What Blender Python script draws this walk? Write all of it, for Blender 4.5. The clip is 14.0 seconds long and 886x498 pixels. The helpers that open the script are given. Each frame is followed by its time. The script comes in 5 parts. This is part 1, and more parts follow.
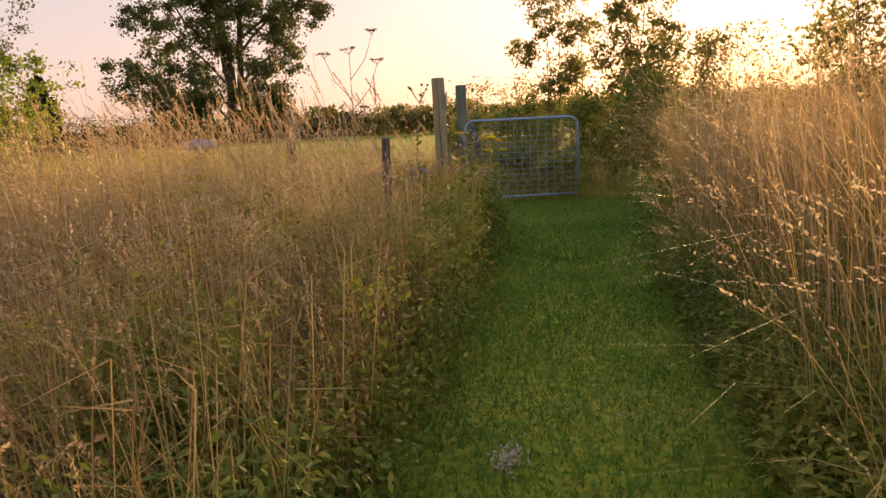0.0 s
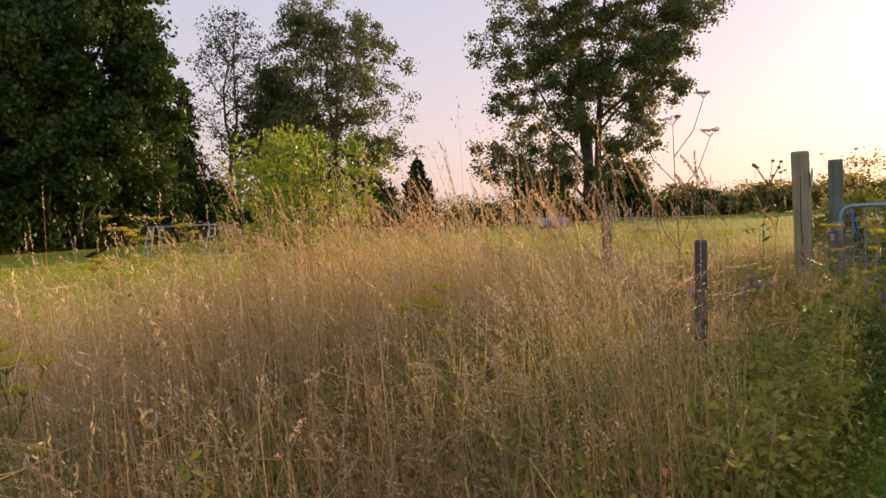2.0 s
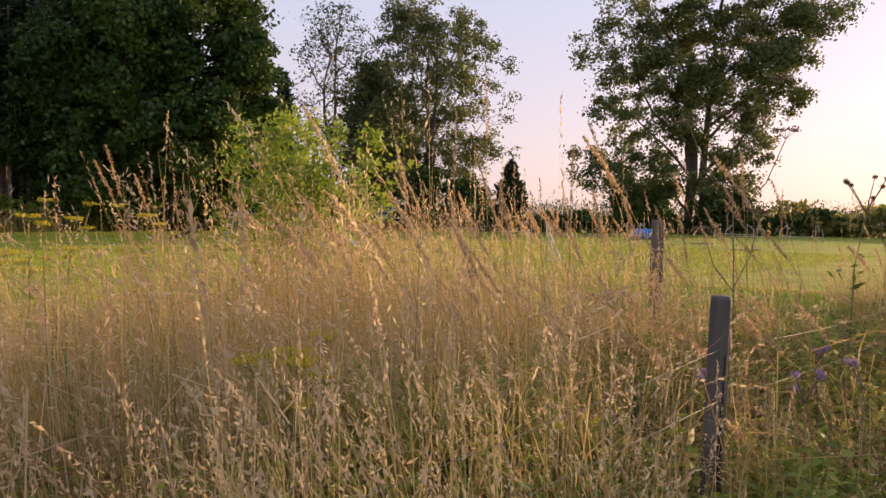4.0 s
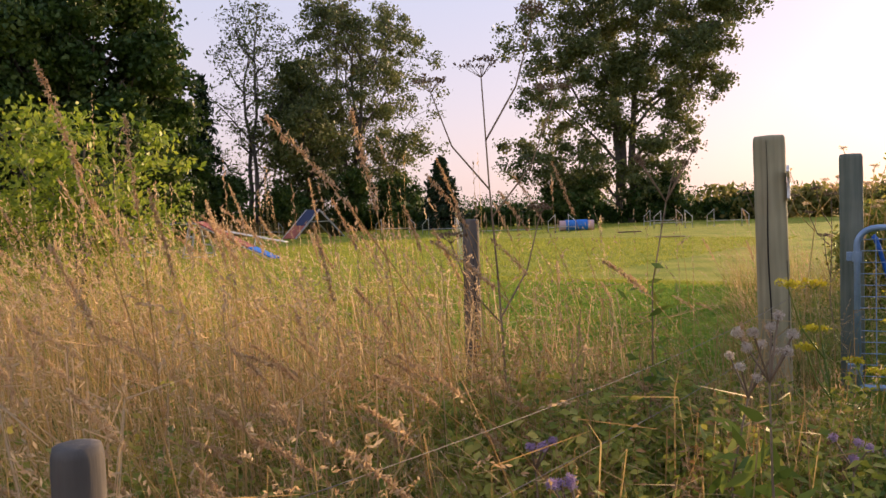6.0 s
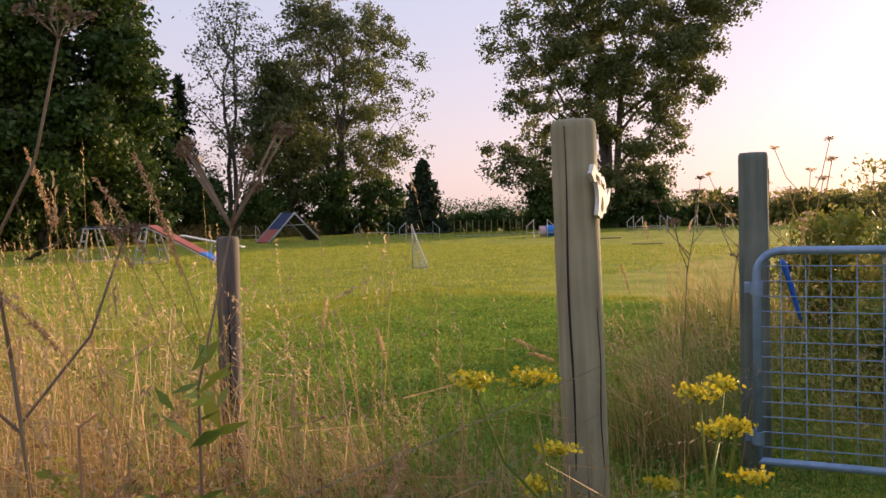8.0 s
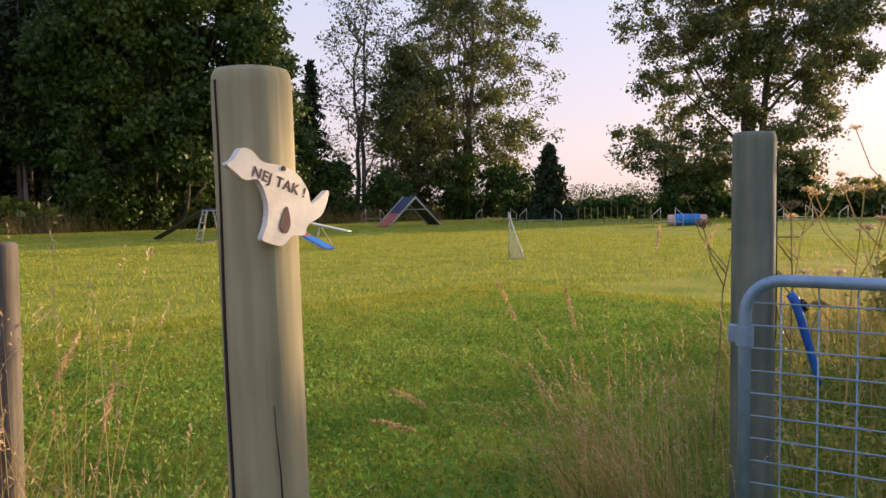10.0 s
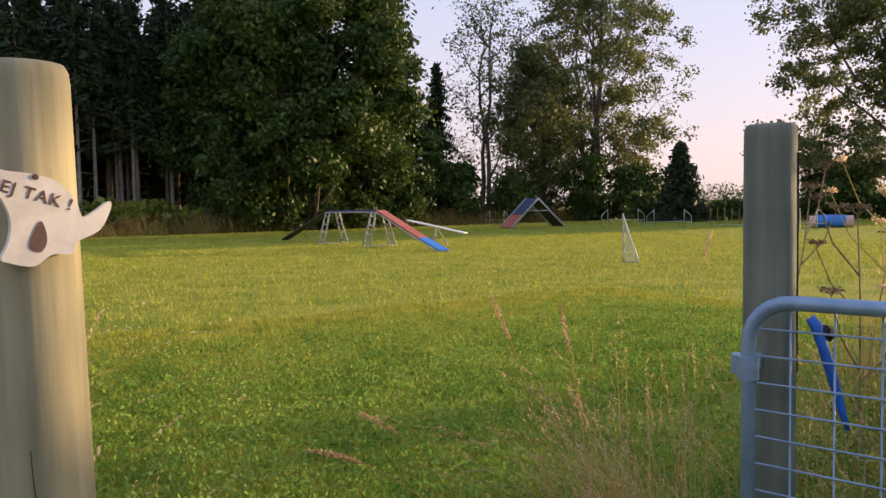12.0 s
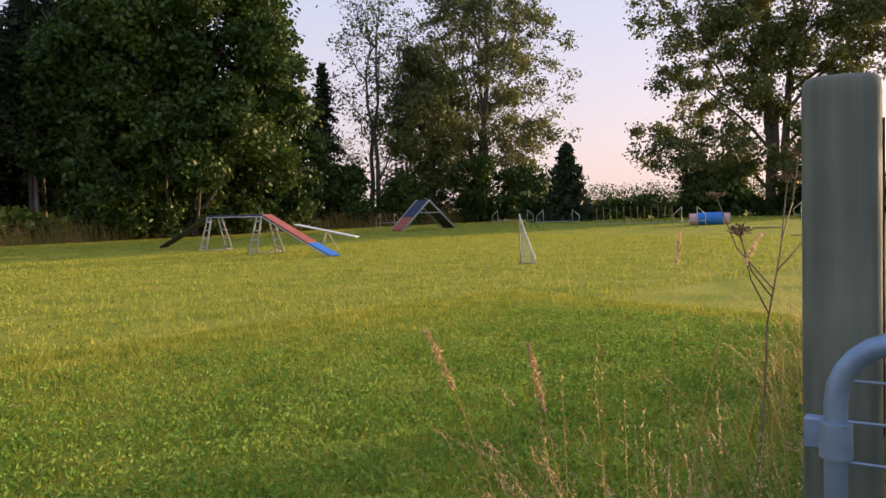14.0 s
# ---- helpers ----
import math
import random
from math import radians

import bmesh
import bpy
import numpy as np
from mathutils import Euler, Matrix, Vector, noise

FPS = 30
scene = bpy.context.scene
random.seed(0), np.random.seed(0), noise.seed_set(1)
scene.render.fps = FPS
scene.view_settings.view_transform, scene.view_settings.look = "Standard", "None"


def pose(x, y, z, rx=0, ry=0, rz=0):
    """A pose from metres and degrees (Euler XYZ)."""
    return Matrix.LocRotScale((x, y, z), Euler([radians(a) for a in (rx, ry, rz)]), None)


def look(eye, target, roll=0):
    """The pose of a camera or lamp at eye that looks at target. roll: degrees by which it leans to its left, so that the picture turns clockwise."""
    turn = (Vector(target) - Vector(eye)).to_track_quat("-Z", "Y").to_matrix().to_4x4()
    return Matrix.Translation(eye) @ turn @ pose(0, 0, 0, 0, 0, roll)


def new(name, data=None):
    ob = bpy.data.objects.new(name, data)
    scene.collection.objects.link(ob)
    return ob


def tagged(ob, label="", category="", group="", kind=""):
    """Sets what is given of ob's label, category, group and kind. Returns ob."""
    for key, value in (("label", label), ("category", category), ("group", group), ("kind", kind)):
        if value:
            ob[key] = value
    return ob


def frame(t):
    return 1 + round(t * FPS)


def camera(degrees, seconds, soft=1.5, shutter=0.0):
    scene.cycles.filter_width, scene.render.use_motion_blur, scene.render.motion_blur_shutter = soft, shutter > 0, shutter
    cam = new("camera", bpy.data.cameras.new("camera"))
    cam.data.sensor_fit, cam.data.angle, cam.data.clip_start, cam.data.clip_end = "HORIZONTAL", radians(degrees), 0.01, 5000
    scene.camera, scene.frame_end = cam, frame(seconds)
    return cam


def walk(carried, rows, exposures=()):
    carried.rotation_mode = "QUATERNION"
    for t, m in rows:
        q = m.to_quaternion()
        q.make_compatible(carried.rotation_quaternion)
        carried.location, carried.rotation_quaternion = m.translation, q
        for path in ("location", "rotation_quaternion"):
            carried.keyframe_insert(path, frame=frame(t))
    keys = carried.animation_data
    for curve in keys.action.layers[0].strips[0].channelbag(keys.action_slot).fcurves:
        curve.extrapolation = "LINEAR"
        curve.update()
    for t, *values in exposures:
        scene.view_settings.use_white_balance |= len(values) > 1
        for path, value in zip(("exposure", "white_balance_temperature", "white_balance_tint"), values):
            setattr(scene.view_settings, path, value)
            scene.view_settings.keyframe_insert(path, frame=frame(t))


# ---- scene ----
cam = camera(59.1, 14.0)
PATH = [
    (0, (-8.308, -1.332, 1.163), (-6.361, -1.012, 0.835), -2.8),
    (0.5, (-7.965, -1.29, 1.187), (-6.114, -0.573, 0.939), -3.8),
    (1, (-7.56, -1.218, 1.201), (-5.833, -0.232, 0.991), -3.6),
    (1.5, (-7.193, -1.189, 1.223), (-5.485, -0.158, 1.085), -3.3),
    (2, (-6.827, -1.212, 1.233), (-5.187, -0.072, 1.141), -2.7),
    (4.5, (-5.01, -0.989, 1.27), (-3.53, 0.353, 1.18), 0.9),
    (5, (-4.62, -0.986, 1.246), (-3.115, 0.329, 1.152), -0.3),
    (5.5, (-4.174, -1.009, 1.273), (-2.607, 0.23, 1.177), -2.0),
    (6, (-3.713, -1.01, 1.298), (-2.139, 0.221, 1.205), -2.0),
    (6.5, (-3.32, -1.007, 1.313), (-1.738, 0.214, 1.233), -2.1),
    (7, (-2.888, -1.07, 1.313), (-1.288, 0.127, 1.24), -1.3),
    (7.5, (-2.503, -1.1, 1.313), (-0.9, 0.094, 1.234), -1.5),
    (10, (-0.677, -1.212, 1.362), (0.665, 0.267, 1.245), -0.8),
    (10.5, (-0.423, -1.201, 1.367), (0.889, 0.303, 1.248), -0.4),
    (11, (-0.227, -1.273, 1.375), (1.029, 0.278, 1.247), -0.6),
    (11.5, (-0.154, -1.322, 1.371), (0.943, 0.346, 1.242), -1.0),
    (12, (-0.12, -1.326, 1.371), (0.957, 0.356, 1.262), -1.0),
    (12.5, (-0.09, -1.302, 1.411), (1.002, 0.373, 1.477), -0.6),
    (13, (-0.01, -1.158, 1.395), (1.161, 0.462, 1.459), -0.9),
    (13.5, (0.086, -0.897, 1.379), (1.322, 0.675, 1.35), -1.2),
    (14, (0.259, -0.628, 1.361), (1.562, 0.885, 1.252), -1.8),
]
walk(cam, [(t, look(eye, target, roll)) for t, eye, target, roll in PATH],
     [(0, 0.7, 7800, 11), (1, 0.75, 7200, 10.5), (2, 0.7, 6850, 10), (5, 0.85, 6400, 9), (7.5, 0.78, 6450, 11), (10, 0.92, 6250, 7), (12, 0.92, 6250, 7), (12.8, 0.82, 6350, 7), (14, 0.84, 6300, 7)])

# ---- world, sun, exposure ----
SUN_AZ, SUN_EL = -9.5, 8.5
world = bpy.data.worlds.new("evening_sky")
scene.world = world
world.use_nodes = True
wn = world.node_tree.nodes
sky = wn.new("ShaderNodeTexSky")
sky.sky_type = 'NISHITA'
sky.sun_disc = False
sky.sun_elevation = radians(SUN_EL)
sky.sun_rotation = radians(90 - SUN_AZ)
sky.altitude = 50
sky.air_density, sky.dust_density, sky.ozone_density = 1.0, 2.2, 1.5
tint = wn.new("ShaderNodeMix")
tint.data_type, tint.blend_type = 'RGBA', 'MULTIPLY'
tint.inputs["Factor"].default_value = 1.0
tint.inputs["B"].default_value = (0.027, 0.0202, 0.0240, 1)
haze = wn.new("ShaderNodeMix")
haze.data_type, haze.blend_type = 'RGBA', 'ADD'
haze.inputs["Factor"].default_value = 1.0
wl = world.node_tree.links
# evening haze: peach at the horizon, turning blue with height
sky_dir = wn.new("ShaderNodeTexCoord")
sky_up = wn.new("ShaderNodeSeparateXYZ")
veil = wn.new("ShaderNodeValToRGB")
for p, c in ((0.14, (0.395, 0.352, 0.395, 1)), (0.36, (0.30, 0.335, 0.44, 1))):
    veil.color_ramp.elements.new(p).color = c
veil.color_ramp.elements[0].color = (0.46, 0.355, 0.345, 1)
veil.color_ramp.elements[-1].color = (0.25, 0.29, 0.43, 1)
wl.new(sky_dir.outputs["Generated"], sky_up.inputs[0])
wl.new(sky_up.outputs["Z"], veil.inputs[0])
wl.new(veil.outputs[0], haze.inputs["B"])
wl.new(sky.outputs[0], tint.inputs["A"])
wl.new(tint.outputs["Result"], haze.inputs["A"])
wl.new(haze.outputs["Result"], wn["Background"].inputs[0])
wn["Background"].inputs["Strength"].default_value = 1.0

sun = new("sun", bpy.data.lights.new("sun", 'SUN'))
sun.data.energy = 5.0
sun.data.angle = radians(1.0)
sun.data.color = (1.0, 0.66, 0.36)
_az, _el = radians(SUN_AZ), radians(SUN_EL)
sun.matrix_world = look((0, 0, 0), (-math.cos(_az) * math.cos(_el), -math.sin(_az) * math.cos(_el), -math.sin(_el)))

# ---- materials ----


def base_mat(name):
    m = bpy.data.materials.new(name)
    m.use_nodes = True
    nt = m.node_tree
    return m, nt, nt.nodes["Principled BSDF"], nt.nodes["Material Output"]


def ramp_node(nt, stops):
    r = nt.nodes.new("ShaderNodeValToRGB")
    e = r.color_ramp.elements
    while len(e) < len(stops):
        e.new(0.5)
    for i, (p, c) in enumerate(stops):
        e[i].position = p
        e[i].color = (*c, 1)
    return r


def leaf_mat(name, stops, translucent=0.35, rough=0.6, patch=0.6):
    """Foliage or straw: a colour per leaf, patches at plant scale, light shining through."""
    m, nt, b, out = base_mat(name)
    geo = nt.nodes.new("ShaderNodeNewGeometry")
    tex = nt.nodes.new("ShaderNodeTexNoise")
    tex.inputs["Scale"].default_value = patch
    tex.inputs["Detail"].default_value = 3
    nt.links.new(geo.outputs["Position"], tex.inputs["Vector"])
    add = nt.nodes.new("ShaderNodeMath")
    add.operation = 'MULTIPLY_ADD'
    add.inputs[1].default_value = 0.5
    nt.links.new(geo.outputs["Random Per Island"], add.inputs[0])
    sc = nt.nodes.new("ShaderNodeMath")
    sc.operation = 'MULTIPLY_ADD'
    sc.inputs[1].default_value = 1.3
    sc.inputs[2].default_value = -0.4
    nt.links.new(tex.outputs["Fac"], sc.inputs[0])
    nt.links.new(sc.outputs[0], add.inputs[2])
    r = ramp_node(nt, stops)
    nt.links.new(add.outputs[0], r.inputs[0])
    nt.links.new(r.outputs[0], b.inputs["Base Color"])
    b.inputs["Roughness"].default_value = rough
    b.inputs["Specular IOR Level"].default_value = 0.25
    tr = nt.nodes.new("ShaderNodeBsdfTranslucent")
    nt.links.new(r.outputs[0], tr.inputs["Color"])
    mix = nt.nodes.new("ShaderNodeMixShader")
    mix.inputs[0].default_value = translucent
    nt.links.new(b.outputs[0], mix.inputs[1])
    nt.links.new(tr.outputs[0], mix.inputs[2])
    nt.links.new(mix.outputs[0], out.inputs["Surface"])
    return m


def surf_mat(name, stops, scale=(8, 8, 8), rough=0.6, metal=0.0, bump=0.2, detail=6, coarse=1.5):
    """A solid surface: colour by two scales of noise, with fine relief."""
    m, nt, b, out = base_mat(name)
    tc = nt.nodes.new("ShaderNodeTexCoord")
    mp = nt.nodes.new("ShaderNodeMapping")
    mp.inputs["Scale"].default_value = scale
    nt.links.new(tc.outputs["Object"], mp.inputs[0])
    n1 = nt.nodes.new("ShaderNodeTexNoise")
    n1.inputs["Scale"].default_value = 1.0
    n1.inputs["Detail"].default_value = detail
    nt.links.new(mp.outputs[0], n1.inputs["Vector"])
    n2 = nt.nodes.new("ShaderNodeTexNoise")
    n2.inputs["Scale"].default_value = coarse
    n2.inputs["Detail"].default_value = 2
    nt.links.new(tc.outputs["Object"], n2.inputs["Vector"])
    mx = nt.nodes.new("ShaderNodeMath")
    mx.operation = 'MULTIPLY_ADD'
    mx.inputs[1].default_value = 0.55
    nt.links.new(n1.outputs["Fac"], mx.inputs[0])
    m2 = nt.nodes.new("ShaderNodeMath")
    m2.operation = 'MULTIPLY'
    m2.inputs[1].default_value = 0.45
    nt.links.new(n2.outputs["Fac"], m2.inputs[0])
    nt.links.new(m2.outputs[0], mx.inputs[2])
    r = ramp_node(nt, stops)
    nt.links.new(mx.outputs[0], r.inputs[0])
    nt.links.new(r.outputs[0], b.inputs["Base Color"])
    b.inputs["Roughness"].default_value = rough
    b.inputs["Metallic"].default_value = metal
    bp = nt.nodes.new("ShaderNodeBump")
    bp.inputs["Strength"].default_value = bump
    bp.inputs["Distance"].default_value = 0.01
    nt.links.new(n1.outputs["Fac"], bp.inputs["Height"])
    nt.links.new(bp.outputs[0], b.inputs["Normal"])
    return m


M_STRAW = leaf_mat("dry_grass_stalks", [(0.2, (0.32, 0.19, 0.07)), (0.45, (0.50, 0.33, 0.13)), (0.7, (0.58, 0.43, 0.19)), (0.95, (0.44, 0.36, 0.11))], 0.52, 0.55)
M_HEAD = leaf_mat("grass_seed_heads", [(0.2, (0.42, 0.27, 0.15)), (0.5, (0.61, 0.43, 0.25)), (0.9, (0.76, 0.60, 0.38))], 0.58, 0.7)
M_UNDER = leaf_mat("undergrowth_blades", [(0.2, (0.09, 0.14, 0.025)), (0.42, (0.20, 0.21, 0.045)), (0.66, (0.34, 0.27, 0.08)), (0.92, (0.46, 0.33, 0.12))], 0.35, 0.55)
M_WEED = leaf_mat("green_weed_leaves", [(0.2, (0.09, 0.15, 0.025)), (0.5, (0.20, 0.25, 0.04)), (0.9, (0.46, 0.38, 0.08))], 0.35, 0.5)
M_LAWN = leaf_mat("lawn_blades", [(0.15, (0.18, 0.25, 0.03)), (0.5, (0.37, 0.385, 0.05)), (0.9, (0.53, 0.49, 0.10))], 0.35, 0.75, 2.6)
M_PATHG = leaf_mat("path_grass_blades", [(0.15, (0.07, 0.18, 0.025)), (0.5, (0.135, 0.27, 0.04)), (0.9, (0.25, 0.36, 0.07))], 0.35, 0.5, 0.7)
M_CLOVER = leaf_mat("lawn_clover_leaves", [(0.15, (0.10, 0.21, 0.03)), (0.5, (0.21, 0.35, 0.05)), (0.9, (0.34, 0.42, 0.09))], 0.35, 0.8, 1.4)
M_OAK = leaf_mat("dark_broadleaf", [(0.15, (0.024, 0.052, 0.012)), (0.5, (0.054, 0.098, 0.022)), (0.9, (0.125, 0.165, 0.038))], 0.25, 0.5, 0.3)
M_WILLOW = leaf_mat("grey_green_leaves", [(0.15, (0.07, 0.095, 0.04)), (0.5, (0.14, 0.165, 0.055)), (0.8, (0.20, 0.205, 0.07)), (0.98, (0.28, 0.22, 0.08))], 0.3, 0.5, 0.22)
M_SPRUCE = leaf_mat("spruce_needles", [(0.15, (0.014, 0.028, 0.013)), (0.6, (0.027, 0.048, 0.019)), (0.95, (0.048, 0.072, 0.026))], 0.08, 0.6, 0.4)
M_BUSH = leaf_mat("bright_bush_leaves", [(0.15, (0.13, 0.20, 0.02)), (0.55, (0.27, 0.34, 0.035)), (0.95, (0.42, 0.43, 0.06))], 0.45, 0.45, 1.5)
M_SHRUB = leaf_mat("sapling_leaves", [(0.15, (0.12, 0.15, 0.035)), (0.55, (0.26, 0.24, 0.07)), (0.95, (0.42, 0.33, 0.12))], 0.6, 0.5, 0.7)
M_HERB = leaf_mat("yellowing_herb_leaves", [(0.2, (0.14, 0.19, 0.03)), (0.5, (0.30, 0.32, 0.05)), (0.9, (0.50, 0.42, 0.09))], 0.4, 0.6, 1.2)
M_RUST = leaf_mat("withered_herb_leaves", [(0.2, (0.20, 0.10, 0.04)), (0.5, (0.36, 0.20, 0.08)), (0.9, (0.52, 0.34, 0.15))], 0.35, 0.7, 1.5)
M_YELLOW = leaf_mat("yellow_umbel_flowers", [(0.2, (0.50, 0.40, 0.02)), (0.9, (0.72, 0.62, 0.05))], 0.3, 0.6, 3)
M_PURPLE = leaf_mat("purple_thistle_flowers", [(0.2, (0.30, 0.20, 0.36)), (0.9, (0.52, 0.40, 0.56))], 0.3, 0.6, 3)
M_FLUFF = leaf_mat("thistle_down", [(0.2, (0.50, 0.42, 0.34)), (0.9, (0.75, 0.68, 0.60))], 0.4, 0.8, 6)
M_DOCK = leaf_mat("dock_seeds", [(0.2, (0.10, 0.028, 0.015)), (0.9, (0.23, 0.07, 0.03))], 0.15, 0.7, 4)
M_STEM = leaf_mat("dead_brown_stems", [(0.2, (0.13, 0.08, 0.045)), (0.9, (0.27, 0.19, 0.11))], 0.05, 0.7, 3)
M_BARK = surf_mat("tree_bark", [(0.3, (0.05, 0.04, 0.03)), (0.7, (0.15, 0.125, 0.10))], (9, 9, 2), 0.9, 0, 0.6)
M_BARKP = surf_mat("pale_spruce_bark", [(0.3, (0.16, 0.13, 0.105)), (0.7, (0.36, 0.31, 0.27))], (9, 9, 2), 0.9, 0, 0.5)
M_POST = surf_mat("weathered_post_wood", [(0.3, (0.20, 0.175, 0.10)), (0.5, (0.33, 0.295, 0.175)), (0.7, (0.45, 0.40, 0.245))], (34, 34, 2.2), 0.8, 0, 0.35, 8, 4)
# hinge post wood made darker and cooler, its side away from the sun
M_POST_SHADED = surf_mat("shaded_post_wood", [(0.3, (0.075, 0.092, 0.072)), (0.5, (0.14, 0.16, 0.125)), (0.7, (0.22, 0.235, 0.18))], (30, 30, 2.2), 0.8, 0, 0.4, 8, 5)
M_POSTD = surf_mat("dark_old_post_wood", [(0.3, (0.05, 0.045, 0.04)), (0.7, (0.19, 0.16, 0.13))], (34, 34, 2.5), 0.85, 0, 0.5, 8, 5)
M_CRACK = surf_mat("dark_wood_crack", [(0.3, (0.02, 0.017, 0.013)), (0.7, (0.05, 0.04, 0.03))], (30, 30, 4), 0.95)
M_GALV = surf_mat("galvanised_steel", [(0.3, (0.20, 0.29, 0.42)), (0.7, (0.33, 0.44, 0.58))], (25, 25, 25), 0.5, 0.45, 0.06, 5, 6)
M_WIRE = surf_mat("fence_wire_steel", [(0.3, (0.16, 0.12, 0.09)), (0.7, (0.32, 0.28, 0.22))], (30, 30, 30), 0.7, 0.2, 0.05)
M_BLUE = surf_mat("blue_rubber", [(0.3, (0.01, 0.09, 0.42)), (0.7, (0.03, 0.17, 0.62))], (30, 30, 30), 0.45, 0, 0.1)
M_BLACK = surf_mat("black_plastic", [(0.3, (0.012, 0.012, 0.014)), (0.7, (0.03, 0.03, 0.034))], (30, 30, 30), 0.5)
M_SIGN = surf_mat("white_painted_board", [(0.3, (0.55, 0.51, 0.46)), (0.6, (0.74, 0.70, 0.65))], (30, 30, 30), 0.6, 0, 0.15, 6, 9)
M_LETTER = surf_mat("burnt_brown_lettering", [(0.3, (0.09, 0.05, 0.045)), (0.7, (0.16, 0.09, 0.08))], (50, 50, 50), 0.8)
M_ALU = surf_mat("white_metal_tube", [(0.3, (0.55, 0.55, 0.54)), (0.7, (0.74, 0.74, 0.72))], (10, 10, 10), 0.45, 0.1, 0.05)
M_RED = surf_mat("faded_red_paint", [(0.3, (0.36, 0.09, 0.06)), (0.7, (0.50, 0.15, 0.10))], (6, 6, 6), 0.7, 0, 0.15)
M_BLUEP = surf_mat("blue_paint", [(0.3, (0.02, 0.14, 0.50)), (0.7, (0.05, 0.24, 0.68))], (6, 6, 6), 0.6, 0, 0.15)
M_NAVY = surf_mat("dark_blue_paint", [(0.3, (0.02, 0.03, 0.08)), (0.7, (0.045, 0.06, 0.13))], (6, 6, 6), 0.65, 0, 0.15)
M_DARK = surf_mat("dark_underside_board", [(0.3, (0.03, 0.03, 0.03)), (0.7, (0.07, 0.07, 0.065))], (6, 6, 6), 0.8, 0, 0.15)
M_PINK = surf_mat("faded_pink_fabric", [(0.3, (0.50, 0.30, 0.30)), (0.7, (0.66, 0.46, 0.44))], (5, 5, 5), 0.8)
M_POLE = surf_mat("pale_wood_pole", [(0.3, (0.42, 0.30, 0.18)), (0.7, (0.60, 0.45, 0.28))], (20, 20, 3), 0.7)
M_NET = surf_mat("pale_net_panel", [(0.3, (0.42, 0.44, 0.42)), (0.7, (0.62, 0.63, 0.60))], (40, 40, 40), 0.7)
M_STONE = surf_mat("pale_clod", [(0.3, (0.4, 0.33, 0.22)), (0.7, (0.66, 0.58, 0.44))], (40, 40, 40), 0.8)


def ground_material():
    m, nt, b, out = base_mat("meadow_ground")
    geo = nt.nodes.new("ShaderNodeNewGeometry")

    def nz(scale, detail=5):
        t = nt.nodes.new("ShaderNodeTexNoise")
        t.inputs["Scale"].default_value = scale
        t.inputs["Detail"].default_value = detail
        nt.links.new(geo.outputs["Position"], t.inputs["Vector"])
        return t
    r1 = ramp_node(nt, [(0.3, (0.22, 0.28, 0.03)), (0.5, (0.35, 0.36, 0.045)), (0.72, (0.48, 0.43, 0.08))])
    nt.links.new(nz(0.9, 8).outputs["Fac"], r1.inputs[0])
    r2 = ramp_node(nt, [(0.35, (0.35, 0.4, 0.3)), (0.65, (1.0, 1.0, 1.0))])
    fine = nz(22, 8)
    nt.links.new(fine.outputs["Fac"], r2.inputs[0])
    mul = nt.nodes.new("ShaderNodeMix")
    mul.data_type, mul.blend_type = 'RGBA', 'MULTIPLY'
    mul.inputs["Factor"].default_value = 0.75
    nt.links.new(r1.outputs[0], mul.inputs["A"])
    nt.links.new(r2.outputs[0], mul.inputs["B"])
    # beyond the training field lie stubble fields
    sep = nt.nodes.new("ShaderNodeVectorMath")
    sep.operation = 'LENGTH'
    nt.links.new(geo.outputs["Position"], sep.inputs[0])
    far = nt.nodes.new("ShaderNodeMapRange")
    far.inputs["From Min"].default_value = 66
    far.inputs["From Max"].default_value = 80
    nt.links.new(sep.outputs["Value"], far.inputs["Value"])
    mf = nt.nodes.new("ShaderNodeMix")
    mf.data_type = 'RGBA'
    nt.links.new(far.outputs[0], mf.inputs["Factor"])
    nt.links.new(mul.outputs["Result"], mf.inputs["A"])
    r3 = ramp_node(nt, [(0.35, (0.34, 0.23, 0.10)), (0.65, (0.44, 0.32, 0.15))])
    nt.links.new(nz(0.02, 3).outputs["Fac"], r3.inputs[0])
    nt.links.new(r3.outputs[0], mf.inputs["B"])
    nt.links.new(mf.outputs["Result"], b.inputs["Base Color"])
    b.inputs["Roughness"].default_value = 0.95
    b.inputs["Specular IOR Level"].default_value = 0.1
    bp = nt.nodes.new("ShaderNodeBump")
    bp.inputs["Strength"].default_value = 0.8
    bp.inputs["Distance"].default_value = 0.03
    nt.links.new(fine.outputs["Fac"], bp.inputs["Height"])
    nt.links.new(bp.outputs[0], b.inputs["Normal"])
    return m


M_GROUND = ground_material()

# ---- mesh helpers ----
rng = np.random.default_rng(7)


def quick_mesh(name, V, T, mat, smooth=False):
    """A triangle mesh out of computed arrays."""
    V = np.asarray(V, np.float32)
    T = np.asarray(T, np.int32)
    me = bpy.data.meshes.new(name)
    me.vertices.add(len(V))
    me.vertices.foreach_set("co", V.ravel())
    me.loops.add(T.size)
    me.loops.foreach_set("vertex_index", T.ravel())
    me.polygons.add(len(T))
    me.polygons.foreach_set("loop_start", np.arange(0, T.size, 3, dtype=np.int32))
    me.polygons.foreach_set("loop_total", np.full(len(T), 3, np.int32))
    me.update(calc_edges=True)
    me.materials.append(mat)
    if smooth:
        me.polygons.foreach_set("use_smooth", np.ones(len(T), bool))
    return me


def child(name, me, parent, label="", m=None):
    ob = new(name, me)
    ob.parent = parent
    if m is not None:
        ob.matrix_basis = m
    if label:
        tagged(ob, label)
    return ob


